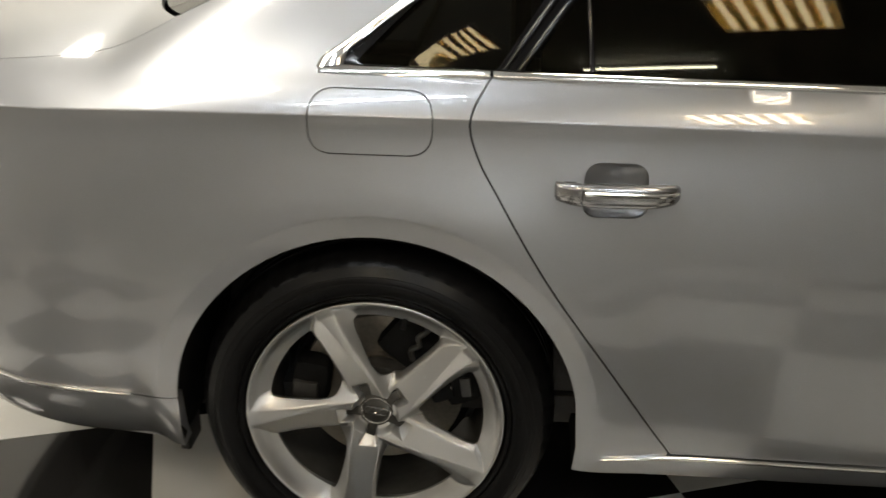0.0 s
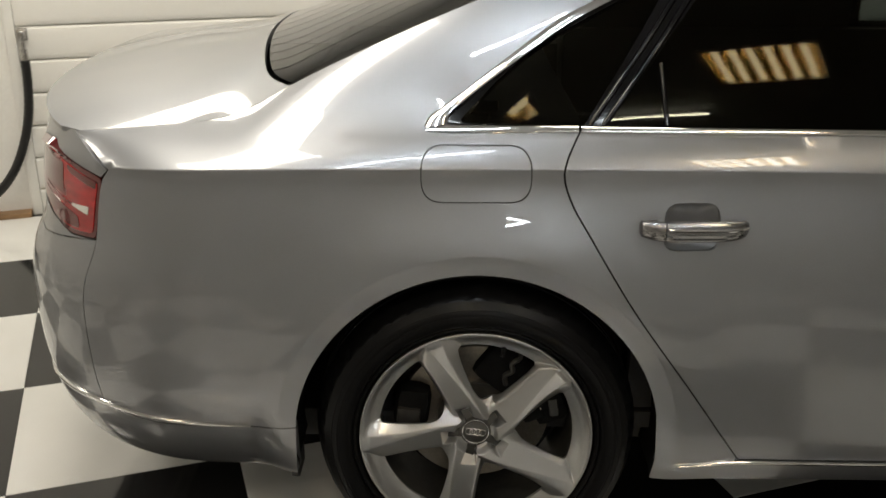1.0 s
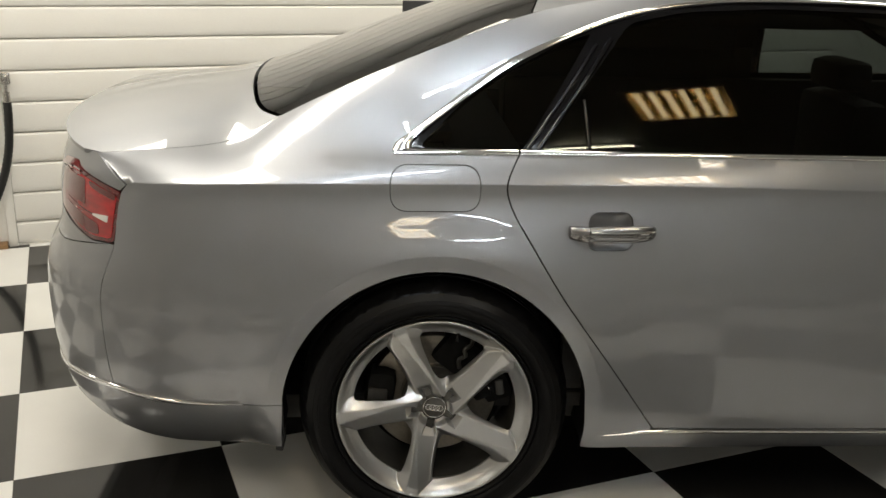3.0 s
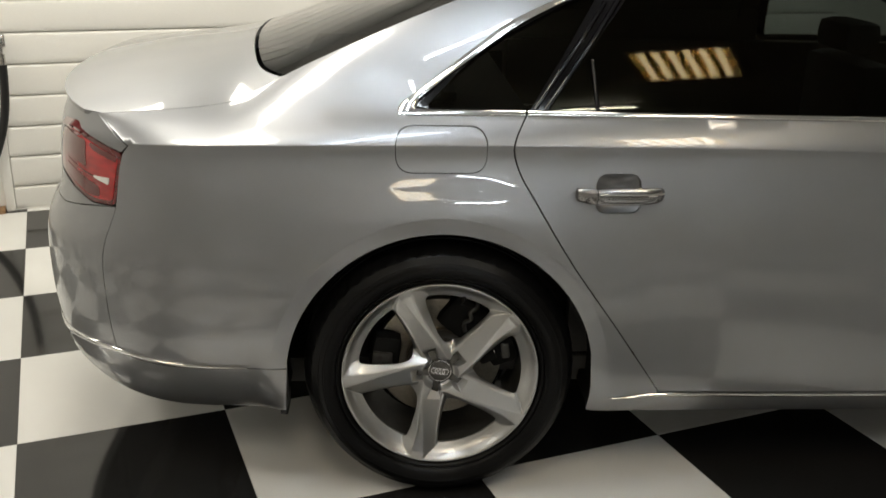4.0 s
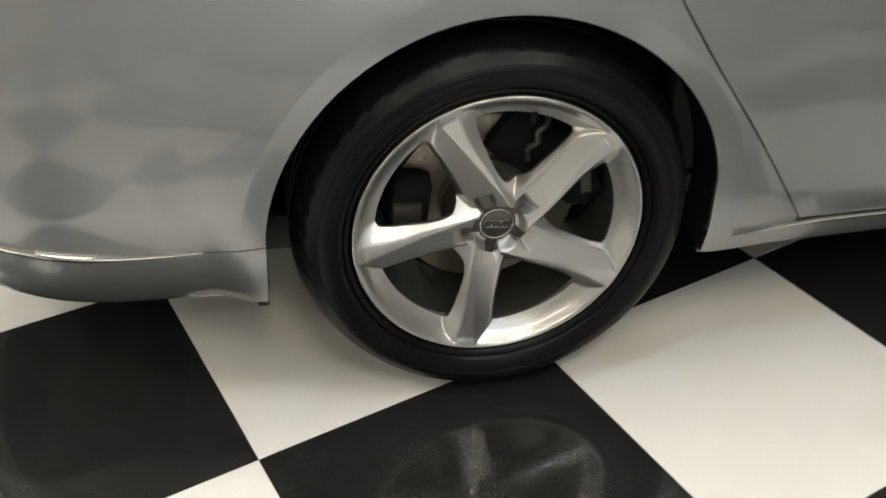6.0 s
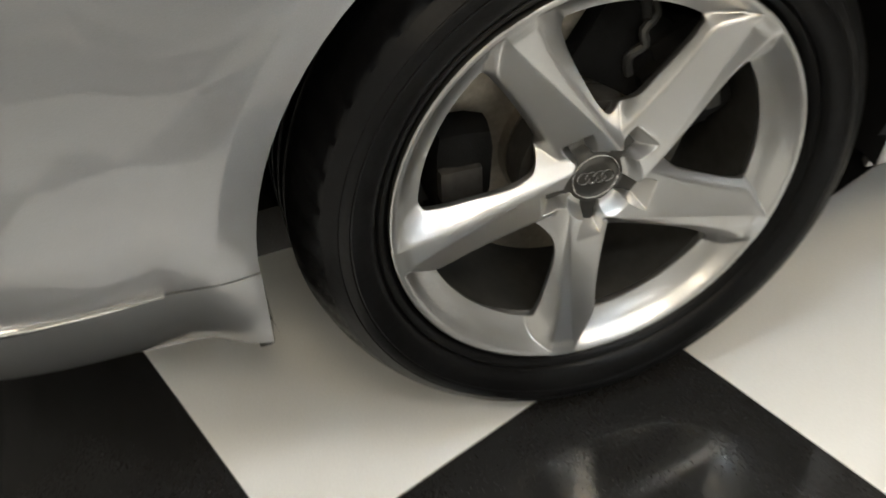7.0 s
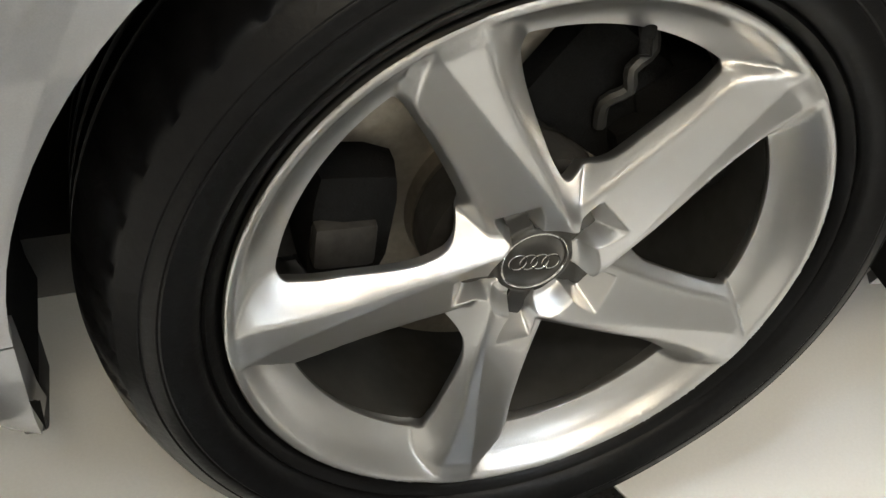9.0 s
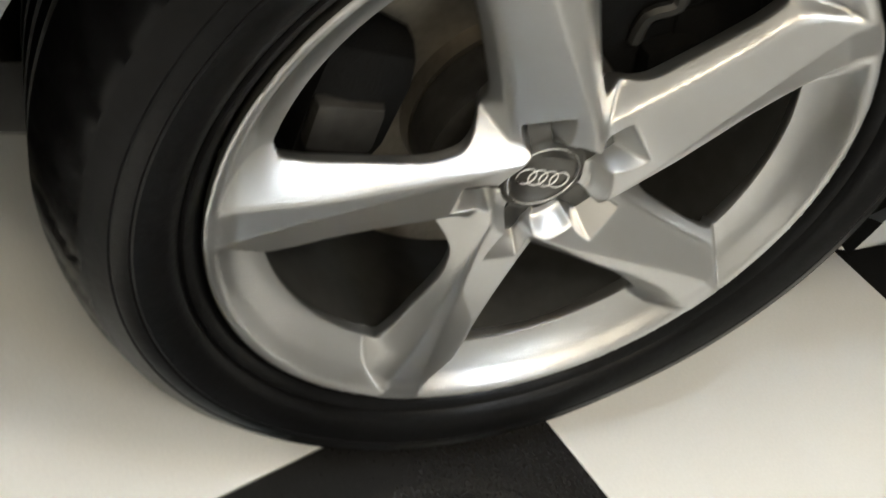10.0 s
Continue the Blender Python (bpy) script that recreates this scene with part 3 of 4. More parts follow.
for side in (False, True):
    st = .022 if not side else .04
    panel("quarter_panel", quarter, flank, paint, car, [flap], st, label="silver rear wing with roof pillar", mirror=side, lines=crease_lines(-.665, -.122) + crease_lines(.111, .168) + arch_lines())
    panel("rear_door", [(p[0] + G, p[1]) for p in door_rear] + straight([(.586 + G, .286), (1.36, .280)], .02) + spline([(1.36, .280), (1.33, .5), (1.31, .9), (1.31, 1.012)], .02) + straight([(1.31, 1.012), (.21, 1.0175)], .02), flank, paint, car, [cup], st, mirror=side, lines=crease_lines(.182, 1.30))
    panel("front_door", spline([(1.315, 1.012), (1.315, .9), (1.335, .5), (1.365, .280)], .02) + straight([(1.365, .280), (2.42, .28)], .03) + spline([(2.42, .28), (2.46, .6), (2.40, .9), (2.30, 1.0)], .03) + straight([(2.30, 1.0), (1.315, 1.012)], .03), flank, paint, car, [], .04, mirror=side)
    panel("sill", straight([(.58, .21), (2.5, .2), (2.5, .275), (.592, .279), (.582, .279)], .03), flank, paint, car, [], .03, mirror=side)
    panel("front_wing", straight([(2.425, .2), (2.595, .2), (2.597, .30)], .03) + arch_line(2.992, 170, 5) + straight([(3.39, .30), (3.5, .3), (3.75, .45), (3.75, .78), (3.5, .90), (3.0, .955), (2.4, .985), (2.305, .998)], .03) + spline([(2.31, .99), (2.405, .9), (2.465, .6), (2.425, .28)], .03), flank, paint, car, [], .04, mirror=side)
    panel("fuel_flap" if not side else "wing_plate", flap_in, flank, paint, car, [], .014, label="silver fuel filler flap", mirror=side, lines=crease_lines(-.112, .101))
    # bumper round the tail
    END = -.5 - .55 * math.pi / 2
    bump = (straight([(-.395, .370), (-.499, .363), (-.59, .370), (BUMP_U - G, .395)], .02) + spline([(BUMP_U - G, .395), (-.737, .66), (-.722, .78), (-.722, .785)], .02) + straight([(-.722, .785), (-.80, .775), (-.95, .750), (END, .735)], .03)
            + straight([(END, .735), (END, .345), (-1.0, .335), (-.85, .285), (-.755, .240), (-.68, .212), (-.62, .200), (-.55, .200), (-.48, .208), (-.405, .230), (-.40, .30)], .02))
    panel("rear_bumper", bump, flank, paint, car, [], .025, lip=.03, mirror=side)
    tail = rounded([(-.702, .915), (-.722, .789), (-.80, .786), (-.86, .80), (-1.0, .83), (-1.0, .95), (-.90, .962), (-.785, .936)], [.012, .012, .02, .03, .01, .01, .02, .02], 4)
    panel("tail_light", tail, flank, dark_red, car, [], .02, lip=.02, label="red rear lamp with a clear bar", mirror=side)
    panel("rear_panel", straight([(-.688, .935), (-.705, .919), (-.787, .940), (-.90, .966), (-1.005, .955), (-1.005, .825), (-.862, .7965), (-.80, .7825), (-.728, .7856), (-.80, .7778), (-.95, .7525), (END, .738), (END, 1.03), (-1.1, 1.025), (-.95, 1.015), (-.797, .999), (-.74, .967), (-.688, .935)], .02)[:-1], tail_point, paint, car, [], .025, mirror=side)
# upper skins
def rear_x(y, z): 
    c = min(1, max(0, (YC - y) / (YC - side_y(REAR, min(z, .93)))))
    s = math.sqrt(max(0, 1 - (c ** (1 / .714)) ** 2))
    return REAR - rear_depth(z) * s ** .714
boot_edge = [(x, edge_y(x) + G) for x in np.arange(-.40, -.845, -.02)]
boot_rear = [(rear_x(y, .99) + .012, y) for y in np.linspace(.185, 2 * YC - .185, 60)]
boot = boot_edge + boot_rear + [(x, 2 * YC - y) for x, y in boot_edge[::-1]]
glass_low = spline([(-.40, .25), (-.455, .34), (-.49, .47), (-.52, .70), (-.53, .97), (-.52, 1.24), (-.49, 1.47), (-.455, 1.60), (-.40, 1.69)], .02)
boot = boot + [(x - .012, y) for x, y in glass_low[::-1]]
panel("boot_lid", boot, top, paint, car, [], .03, away=Vector((0, 0, 1)), label="silver boot lid")
rw = glass_low + [(x, 2 * YC - edge_y(x) - .004) for x in np.arange(-.38, .25, .03)] + spline([(.25, 2 * YC - .33), (.29, 1.4), (.31, .97), (.29, .54), (.25, .33)], .03) + [(x, edge_y(x) + .004) for x in np.arange(.25, -.38, -.03)]
panel("rear_window", rw, top, rear_glass, car, [], .03, away=Vector((0, 0, 1)), label="sloping dark rear window with heater lines")
roof = spline([(.255, .325), (.295, .54), (.315, .97), (.295, 1.4), (.255, 2 * YC - .325)], .03) + [(x, 2 * YC - edge_y(x)) for x in np.arange(.28, 1.7, .05)] + [(1.7, .97)] + [(x, edge_y(x)) for x in np.arange(1.7, .27, -.05)]
panel("roof", roof, top, paint, car, [], .04, away=Vector((0, 0, 1)), label="silver roof skin")
ws = [(x, edge_y(x)) for x in np.arange(1.71, 2.6, .05)] + [(2.72, .97)] + [(x, 2 * YC - edge_y(x)) for x in np.arange(2.58, 1.7, -.05)] + [(1.71, .97)]
panel("windscreen", ws, top, front_tint, car, [], .05, away=Vector((0, 0, 1)))
# side glass
quarter_glass = rounded([(-.045, 1.026), (.10, 1.166), (.32, 1.275), (.40, 1.30), (.215, 1.024)], [.02, .1, .05, .01, .01])
door_glass = rounded([(.26, 1.024), (.50, 1.325), (.65, 1.355), (.9, 1.366), (1.27, 1.356), (1.33, 1.020)], [.01, .03, .05, .05, .02, .01])
front_glass = rounded([(1.45, 1.02), (1.385, 1.345), (1.5, 1.33), (1.75, 1.252), (2.0, 1.125), (2.15, 1.03)], [.01, .02, .05, .05, .05, .02])
def recessed(d):
    return lambda u, z: (lambda p: (p[0], p[1] + d, p[2]))(side_point(u, z))
for side in (False, True):
    for nm, o in (("quarter_glass", quarter_glass), ("rear_door_glass", door_glass), ("front_door_glass", front_glass)):
        panel(nm, clean(straight(o + o[:1], .03)), recessed(.010), front_tint if nm == "front_door_glass" else glass, car, [], .04, lip=0, mirror=side, label="dark tinted side window")
    frame_out = dlo_low + dlo_top
    panel("window_frame", frame_out, recessed(.006), black_gloss, car, [quarter_glass, door_glass, front_glass], .03, lip=.02, mirror=side, label="glossy black pillars and window frame")

# ---- the car: trim, lamps, handle ----
def strip_on(name, line, width, mat, parent, proud=.004, label="", mirror=False, lip=.008, bulge=.002):
    """A flat bar laid along a line (u, z) of the flank; width(k) for k from 0 to 1."""
    L = [np.array(p) for p in line]
    a, b = [], []
    for i, p in enumerate(L):
        d = L[min(i + 1, len(L) - 1)] - L[max(i - 1, 0)]
        n = np.array((-d[1], d[0])) / np.hypot(*d)
        w = width(i / (len(L) - 1)) / 2
        a.append(tuple(p + n * w)); b.append(tuple(p - n * w))
    V = [Vector(recessed(-proud)(*p)) for p in a] + [Vector(recessed(-proud - bulge)(*p)) for p in line] + [Vector(recessed(-proud)(*p)) for p in b]
    W = [Vector(recessed(lip - proud)(*p)) for p in a] + [Vector(recessed(lip - proud)(*p)) for p in b]
    n = len(L)
    if mirror:
        V = [Vector((v.x, 2 * YC - v.y, v.z)) for v in V]; W = [Vector((v.x, 2 * YC - v.y, v.z)) for v in W]
    bm = bmesh.new()
    v = [bm.verts.new(p) for p in V]; w = [bm.verts.new(p) for p in W]
    for i in range(n - 1):
        bm.faces.new((v[i], v[i + 1], v[n + i + 1], v[n + i])); bm.faces.new((v[n + i], v[n + i + 1], v[2 * n + i + 1], v[2 * n + i]))
        bm.faces.new((w[i], w[i + 1], v[i + 1], v[i])); bm.faces.new((v[2 * n + i], v[2 * n + i + 1], w[n + i + 1], w[n + i]))
    return part(name, bm, mat, parent, label, smooth=100)
chrome_out = [(-.118, 1.019), (-.111, 1.034), (-.077, 1.056), (-.02, 1.096), (.095, 1.179), (.183, 1.236), (.333, 1.300), (.485, 1.351), (.639, 1.379), (.85, 1.392), (1.2, 1.385), (1.5, 1.352), (1.75, 1.276), (2.0, 1.145), (2.22, 1.03)]
chrome_in = [(-.066, 1.025), (-.056, 1.045), (-.028, 1.066), (.022, 1.104), (.108, 1.163), (.20, 1.222), (.333, 1.284), (.485, 1.338), (.639, 1.368), (.85, 1.382), (1.2, 1.375), (1.5, 1.342), (1.75, 1.266), (2.0, 1.135), (2.19, 1.03)]
for side in (False, True):
    lo, li = spline(chrome_out, .012), spline(chrome_in, .012)
    n = 140
    def along(L, k):
        s = np.concatenate([[0], np.cumsum([math.hypot(q[0] - w[0], q[1] - w[1]) for w, q in zip(L, L[1:])])]); s /= s[-1]
        return np.array((np.interp(k, s, [q[0] for q in L]), np.interp(k, s, [q[1] for q in L])))
    bm, rows = bmesh.new(), []
    for i in range(n + 1):
        A, B = along(lo, i / n), along(li, i / n)
        row = []
        for j in range(7):
            k = j / 6
            q = A + (B - A) * k
            h = .007 * math.sin(math.pi * min(1, k * 1.02)) ** .6
            v = recessed(-h if 0 < j < 6 else .006)(*q)
            row.append(bm.verts.new((v[0], 2 * YC - v[1] if side else v[1], v[2])))
        rows.append(row)
    for P0, P1 in zip(rows, rows[1:]):
        for j in range(6): bm.faces.new((P0[j], P0[j + 1], P1[j + 1], P1[j]))
    part("window_chrome", bm, chrome, car, "bright chrome window surround", smooth=60)
    strip_on("belt_chrome", straight([(-.108, 1.0185), (.203, 1.019)], .03), lambda k: .013, chrome, car, .002, "bright chrome strip under the window", side, bulge=.0055)
    strip_on("belt_chrome", straight([(.209, 1.019), (.662, 1.0165), (1.31, 1.0125)], .03), lambda k: .013, chrome, car, .002, "bright chrome strip under the window", side, bulge=.0055)
    strip_on("belt_chrome", straight([(1.316, 1.0125), (2.2, 1.0)], .04), lambda k: .013, chrome, car, .006, "", side)
    strip_on("sill_chrome", spline([(.449, .275), (.52, .274), (.62, .277), (1.2, .271), (2.4, .268)], .03), lambda k: .010 * min(1, .1 + k * 14), chrome, car, .007, "slim chrome strip along the sill", side)
    strip_on("bumper_chrome", spline([(-.497, .368), (-.56, .371), (-.62, .377), (BUMP_U, .397), (-.80, .401), (-.89, .396), (-1.05, .375), (-1.3, .37)], .02), lambda k: .014 * min(1, .1 + k * 8), chrome, car, .006, "slim chrome strip round the bumper", side)
    # dark strips beside the quarter window
    strip_on("pillar_trim", straight([(.227, 1.027), (.411, 1.276)], .03), lambda k: .010, black_gloss, car, -.001, "", side, bulge=.0042)
    strip_on("pillar_trim", straight([(.255, 1.027), (.452, 1.290)], .03), lambda k: .012, black_gloss, car, -.001, "", side, bulge=.0050)
    strip_on("window_divider", straight([(.372, 1.145), (.384, 1.027)], .03), lambda k: .010, black_gloss, car, -.006, "", side)
    # handle cup
    def bowl(u, z):
        k = max(0, 1 - ((u - .433) / .060) ** 2) * max(0, 1 - ((z - .8365) / .049) ** 2)
        p = side_point(u, z)
        return (p[0], p[1] + .002 + .034 * k ** .55, p[2])
    panel("handle_cup", cup, bowl, paint, car, [], .006, lip=0, label="silver hollow behind the door handle", mirror=side)
def handle_bar(x0, x1):
    bm = bmesh.new()
    rings, n = [], 16
    for i in range(25):
        k = i / 24
        x = x0 + (x1 - x0) * k
        q = 2 * (x - .433) / .22
        tip = .75 if (i == 0 and x0 < .33) or (i == 24 and x1 > .53) else .95 if i in (0, 24) else 1
        h = .0215 * (1 - .30 * abs(q) ** 3) * tip
        d = .013 * tip
        yc = .016 - .026 * (1 - abs(q) ** 5)
        zc = .8395 + .001 * q
        rings.append([bm.verts.new((x, yc + d * math.copysign(abs(math.cos(a)) ** .7, math.cos(a)), zc + h * math.copysign(abs(math.sin(a)) ** .7, math.sin(a)))) for a in (2 * math.pi * j / n for j in range(n))])
    for A, B in zip(rings, rings[1:]):
        for j in range(n): bm.faces.new((A[j], A[(j + 1) % n], B[(j + 1) % n], B[j]))
    bm.faces.new(rings[0]); bm.faces.new(rings[-1])
    return bm
handle = part("door_handle", handle_bar(.3725, .541), handle_metal, car, "bright grey pull handle")
part("lock_cover", handle_bar(.325, .3705), handle_metal, handle, "small bright lock cover")
part("handle_strip", tube(bmesh.new(), [(x, .0025 - .026 * (1 - abs(2 * (x - .433) / .22) ** 5), .8455 + .002 * (x - .433)) for x in np.linspace(.376, .536, 24)], .0035, 8), chrome, handle, "thin chrome strip")
for x in (.352, .515):
    part("handle_mount", box(bmesh.new(), (x - .012, .005, .829), (x + .012, .035, .850), .004), black_matt, handle)
# rear lamp details
def on_tail(name, outline, mat, proud, label=""):
    return panel(name, clean(straight(outline + outline[:1], .02)), recessed(-proud), mat, car, [], .02, lip=.003, label=label)
on_tail("lamp_lens", rounded([(-.712, .905), (-.730, .799), (-.80, .796), (-.86, .810), (-.96, .832), (-.965, .942), (-.90, .951), (-.79, .926)], [.01, .01, .02, .03, .01, .01, .02, .02], 4), red_lens, .002, "bright red lens")
on_tail("lamp_bar", rounded([(-.738, .8535), (-.742, .8365), (-.795, .8475), (-.795, .8525)], .0015, 2), clear_lens, .004, "clear bar across the red lamp")
on_tail("lamp_line", rounded([(-.797, .8520), (-.797, .8485), (-.93, .8700), (-.93, .8730)], .001, 2), dark_red, .004, "thin dark line that carries on the clear bar")
on_tail("lamp_inner", rounded([(-.835, .931), (-.825, .868), (-.955, .886), (-.955, .938)], .008, 3), dark_red, .0035, "smoked inner part of the lamp")
on_tail("lamp_lower", rounded([(-.775, .828), (-.772, .803), (-.82, .803), (-.94, .835), (-.94, .862), (-.85, .846)], .006, 3), dark_red, .0035, "smoked lower part of the lamp")
on_tail("lamp_upper", rounded([(-.716, .907), (-.718, .893), (-.80, .913), (-.815, .921), (-.815, .930), (-.79, .925)], .003, 2), dark_red, .0035, "smoked upper edge of the lamp")

# ---- the car: inside and underside ----
bm = box(bmesh.new(), (-.62, .20, .23), (3.5, 1.74, .31), .02)
part("underbody", bm, black_matt, car, "black underside")
def liner_shell(cx, far):
    bm = bmesh.new()
    angles = np.linspace(radians(-14), radians(191), 50)
    prof = [(.402, .022), (.408, .06), (.412, .3), (.405, .42), (.25, .43), (.02, .43)]
    rows = [[bm.verts.new((cx + r * math.cos(a), (2 * YC - y) if far else y, .341 + r * math.sin(a))) for r, y in prof] for a in angles]
    for A, B in zip(rows, rows[1:]):
        for j in range(len(prof) - 1): bm.faces.new((A[j], A[j + 1], B[j + 1], B[j]))
    return part("wheel_liner", bm, liner, car, "black felt wheel-house liner")
for cx in (0, 2.992):
    for far in (False, True): liner_shell(cx, far)
bm = bmesh.new()
box(bm, (-.418, .075, .20), (-.404, .15, .26), .005); box(bm, (-.424, .07, .205), (-.406, .10, .228), .004)
part("mud_flap", bm, black_matt, car, "small black flap behind the rear wheel")
# cabin
def cushion(lo, hi, r=.05):
    return box(bmesh.new(), lo, hi, r)
part("rear_bench", cushion((.28, .28, .35), (.85, 1.66, .62)), cloth, car, "dark rear bench")
part("rear_backrest", box(bmesh.new(), (.02, .28, .5), (.25, 1.66, 1.0), .06), cloth, car)
for y in (.58, 1.36):
    part("seat", cushion((1.66, y - .25, .35), (2.12, y + .25, .6)), cloth, car)
    part("seat_back", box(bmesh.new(), (1.54, y - .25, .5), (1.68, y + .25, 1.0), .05), cloth, car)
    part("headrest", box(bmesh.new(), (1.52, y - .14, 1.02), (1.66, y + .14, 1.135), .045), cloth, car)
part("cabin_floor", box(bmesh.new(), (-.3, .14, .30), (2.6, 1.80, .34)), cloth, car)
part("parcel_shelf", box(bmesh.new(), (-.42, .34, 1.0), (.05, 1.60, 1.03), .01), cloth, car)
part("dashboard", box(bmesh.new(), (2.15, .2, .55), (2.6, 1.74, .98), .06), cloth, car)
part("boot_wall", box(bmesh.new(), (-.95, .26, .32), (-.90, 1.68, .95)), black_matt, car)
for far in (False, True):
    y = .16 if not far else 2 * YC - .16
    part("door_lining", box(bmesh.new(), (.35, y - .02, .35), (2.4, y + .02, 1.0), .01), cloth, car)
    part("wing_lining", box(bmesh.new(), (-.9, y + (.27 if not far else -.27) - .01, .35), (.3, y + (.27 if not far else -.27) + .01, .98)), black_matt, car)
# added sheet that stops light through the far rear windows, so they stay dark
part("far_window_block", box(bmesh.new(), (-.08, 2 * YC - .150, .99), (1.40, 2 * YC - .144, 1.30), .002), cloth, car, "added dark sheet that blocks the far rear windows")
part("roof_rail_lining", box(bmesh.new(), (.9, 2 * YC - .27, 1.215), (2.0, 2 * YC - .22, 1.345), .015), cloth, car)
part("headlining", box(bmesh.new(), (.42, .42, 1.355), (1.6, 1.52, 1.36)), cloth, car)
# bonnet
bon = [(2.74, .26), (2.78, .97), (2.74, 1.68)] + [(x, 2 * YC - .22 - .02 * (x - 2.7)) for x in np.arange(2.8, 3.8, .1)] + [(3.9, 1.2), (3.93, .97), (3.9, .74)] + [(x, .22 + .02 * (x - 2.7)) for x in np.arange(3.75, 2.75, -.1)]
panel("bonnet", straight(bon + bon[:1], .05), lambda x, y: (x, y, mid_z(x) - .05 * (abs(y - YC) / .75) ** 2.5), paint, car, [], .06, away=Vector((0, 0, 1)))
front_end = 3.3 + .5 * math.pi / 2
for side in (False, True):
    panel("front_bumper", straight([(3.40, .22), (front_end, .2), (front_end, .7), (3.76, .76), (3.76, .44), (3.5, .29), (3.40, .29)], .04), flank, paint, car, [], .05, mirror=side)

# ---- wheels ----
HUB = .351
SPOKES = [113.5 + 72 * k for k in range(5)]
def spoke_frames(x, z):
    """Radius, and for the two nearest spokes the distance along and across (across is positive counter-clockwise)."""
    r, a = math.hypot(x, z), math.degrees(math.atan2(z, x))
    turns = sorted(((a - s + 180) % 360 - 180 for s in SPOKES), key=abs)[:2]
    return r, [(r * math.cos(radians(d)), r * math.sin(radians(d))) for d in turns]
def lower(a, b, k):
    """The outer of two surfaces, with a small round where they meet."""
    h = max(0, k - abs(a - b)) / k
    return min(a, b) - h * h * k * .25
lip_y = pchip([(.04, .040), (.200, .040), (.212, .0355), (.225, .0285), (.237, .0185), (.2445, .0085), (.2475, .0042), (.2505, .0022), (.2535, .0012), (.2556, .004)])
spine_y = pchip([(0, .0085), (.05, .0080), (.08, .0078), (.13, .0080), (.19, .0075), (.232, .0060), (.2475, .0025), (.26, .0018)])
cw_ridge = pchip([(.03, -.036), (.055, -.0345), (.09, -.0325), (.125, -.0285), (.16, -.0235), (.20, -.0215), (.25, -.0235)])
def ccw_ridge(l): return -.0330 + (l - .055) / .195 * .0450
ccw_side = pchip([(.04, .0270), (.08, .0262), (.12, .0272), (.16, .0300), (.205, .0355), (.225, .0270), (.245, .0135), (.26, .0100)])
cw_slope = pchip([(.04, 1.25), (.10, 1.2), (.16, 1.08), (.20, .92), (.23, .60), (.25, .40)])
def eased(v, k=.0025):
    """Zero below zero, rising above it, with a round between."""
    return (v + math.sqrt(v * v + k * k)) / 2
slot_w = pchip([(.02, .0112), (.036, .0116), (.045, .0134), (.055, .0166), (.066, .0182), (.075, .0184), (.10, .0184)])
SLOT_END, END_SLOPE, SIDE_SLOPE = .0755, 1.30, 3.2
def slot(l, d):
    """Depth of the hollow round an arm of the cap: steep sides, and a sloping outer end."""
    v = lower((SLOT_END - l) * END_SLOPE, (slot_w(l) - abs(d)) * SIDE_SLOPE, .006)
    return eased(lower(v, .030, .004), .0013)
def spoke_y(l, d):
    e, f = cw_ridge(l), ccw_ridge(l)
    y = spine_y(l)
    y += cw_slope(l) * eased(e - d, .0020)
    y += .26 * eased(d - f, .0008)
    y += 1.6 * eased(d - ccw_side(l), .0022)
    return y
def dish(x, z):
    r, two = spoke_frames(x, z)
    (l, d), (l2, d2) = two
    y = spoke_y(l, d)
    if l2 > 0 and r < .12: y = lower(y, spoke_y(l2, d2), .004)
    # the hub slopes in towards the cap
    y += .0190 * soft((.050 - r) / .012)
    y = lower(y + slot(l, d), .046, .004)
    if r < .19: return y
    return lower(y, lip_y(r), .0022)
def turned(x, z):
    """The way the dished face looks at a place."""
    e = .00006
    return Vector((-(dish(x + e, z) - dish(x - e, z)) / (2 * e), 1, -(dish(x, z + e) - dish(x, z - e)) / (2 * e))).normalized() * -1
def pocket(axis):
    """Opening between the spoke at axis and its counter-clockwise neighbour."""
    nxt = axis + 72
    pts = []
    def put(a, l, d):
        a = radians(a)
        pts.append((l * math.cos(a) - d * math.sin(a), l * math.sin(a) + d * math.cos(a)))
    for l in (.098, .13, .17, .205):
        put(axis, l, pocket_ccw(l))
    for a in np.linspace(axis + 12.5, nxt - 14.0, 16):
        pts.append((.2145 * math.cos(radians(a)), .2145 * math.sin(radians(a))))
    for l in (.204, .18, .14, .101):
        put(nxt, l, -pocket_cw(l))
    a = radians(axis + 36)
    pts.append((.0865 * math.cos(a + .10), .0865 * math.sin(a + .10))); pts.append((.0865 * math.cos(a - .12), .0865 * math.sin(a - .12)))
    rad = [.02] + [.08] * 2 + [.006] + [.003] + [.05] * 14 + [.006] + [.010] + [.08] * 2 + [.02, .015, .015]
    return rounded(pts, rad, 5)
pocket_ccw = pchip([(.08, .0338), (.10, .0335), (.13, .0345), (.17, .0370), (.21, .0430)])
pocket_cw = pchip([(.08, .0390), (.10, .0382), (.13, .0375), (.17, .0385), (.195, .0410), (.21, .0460)])
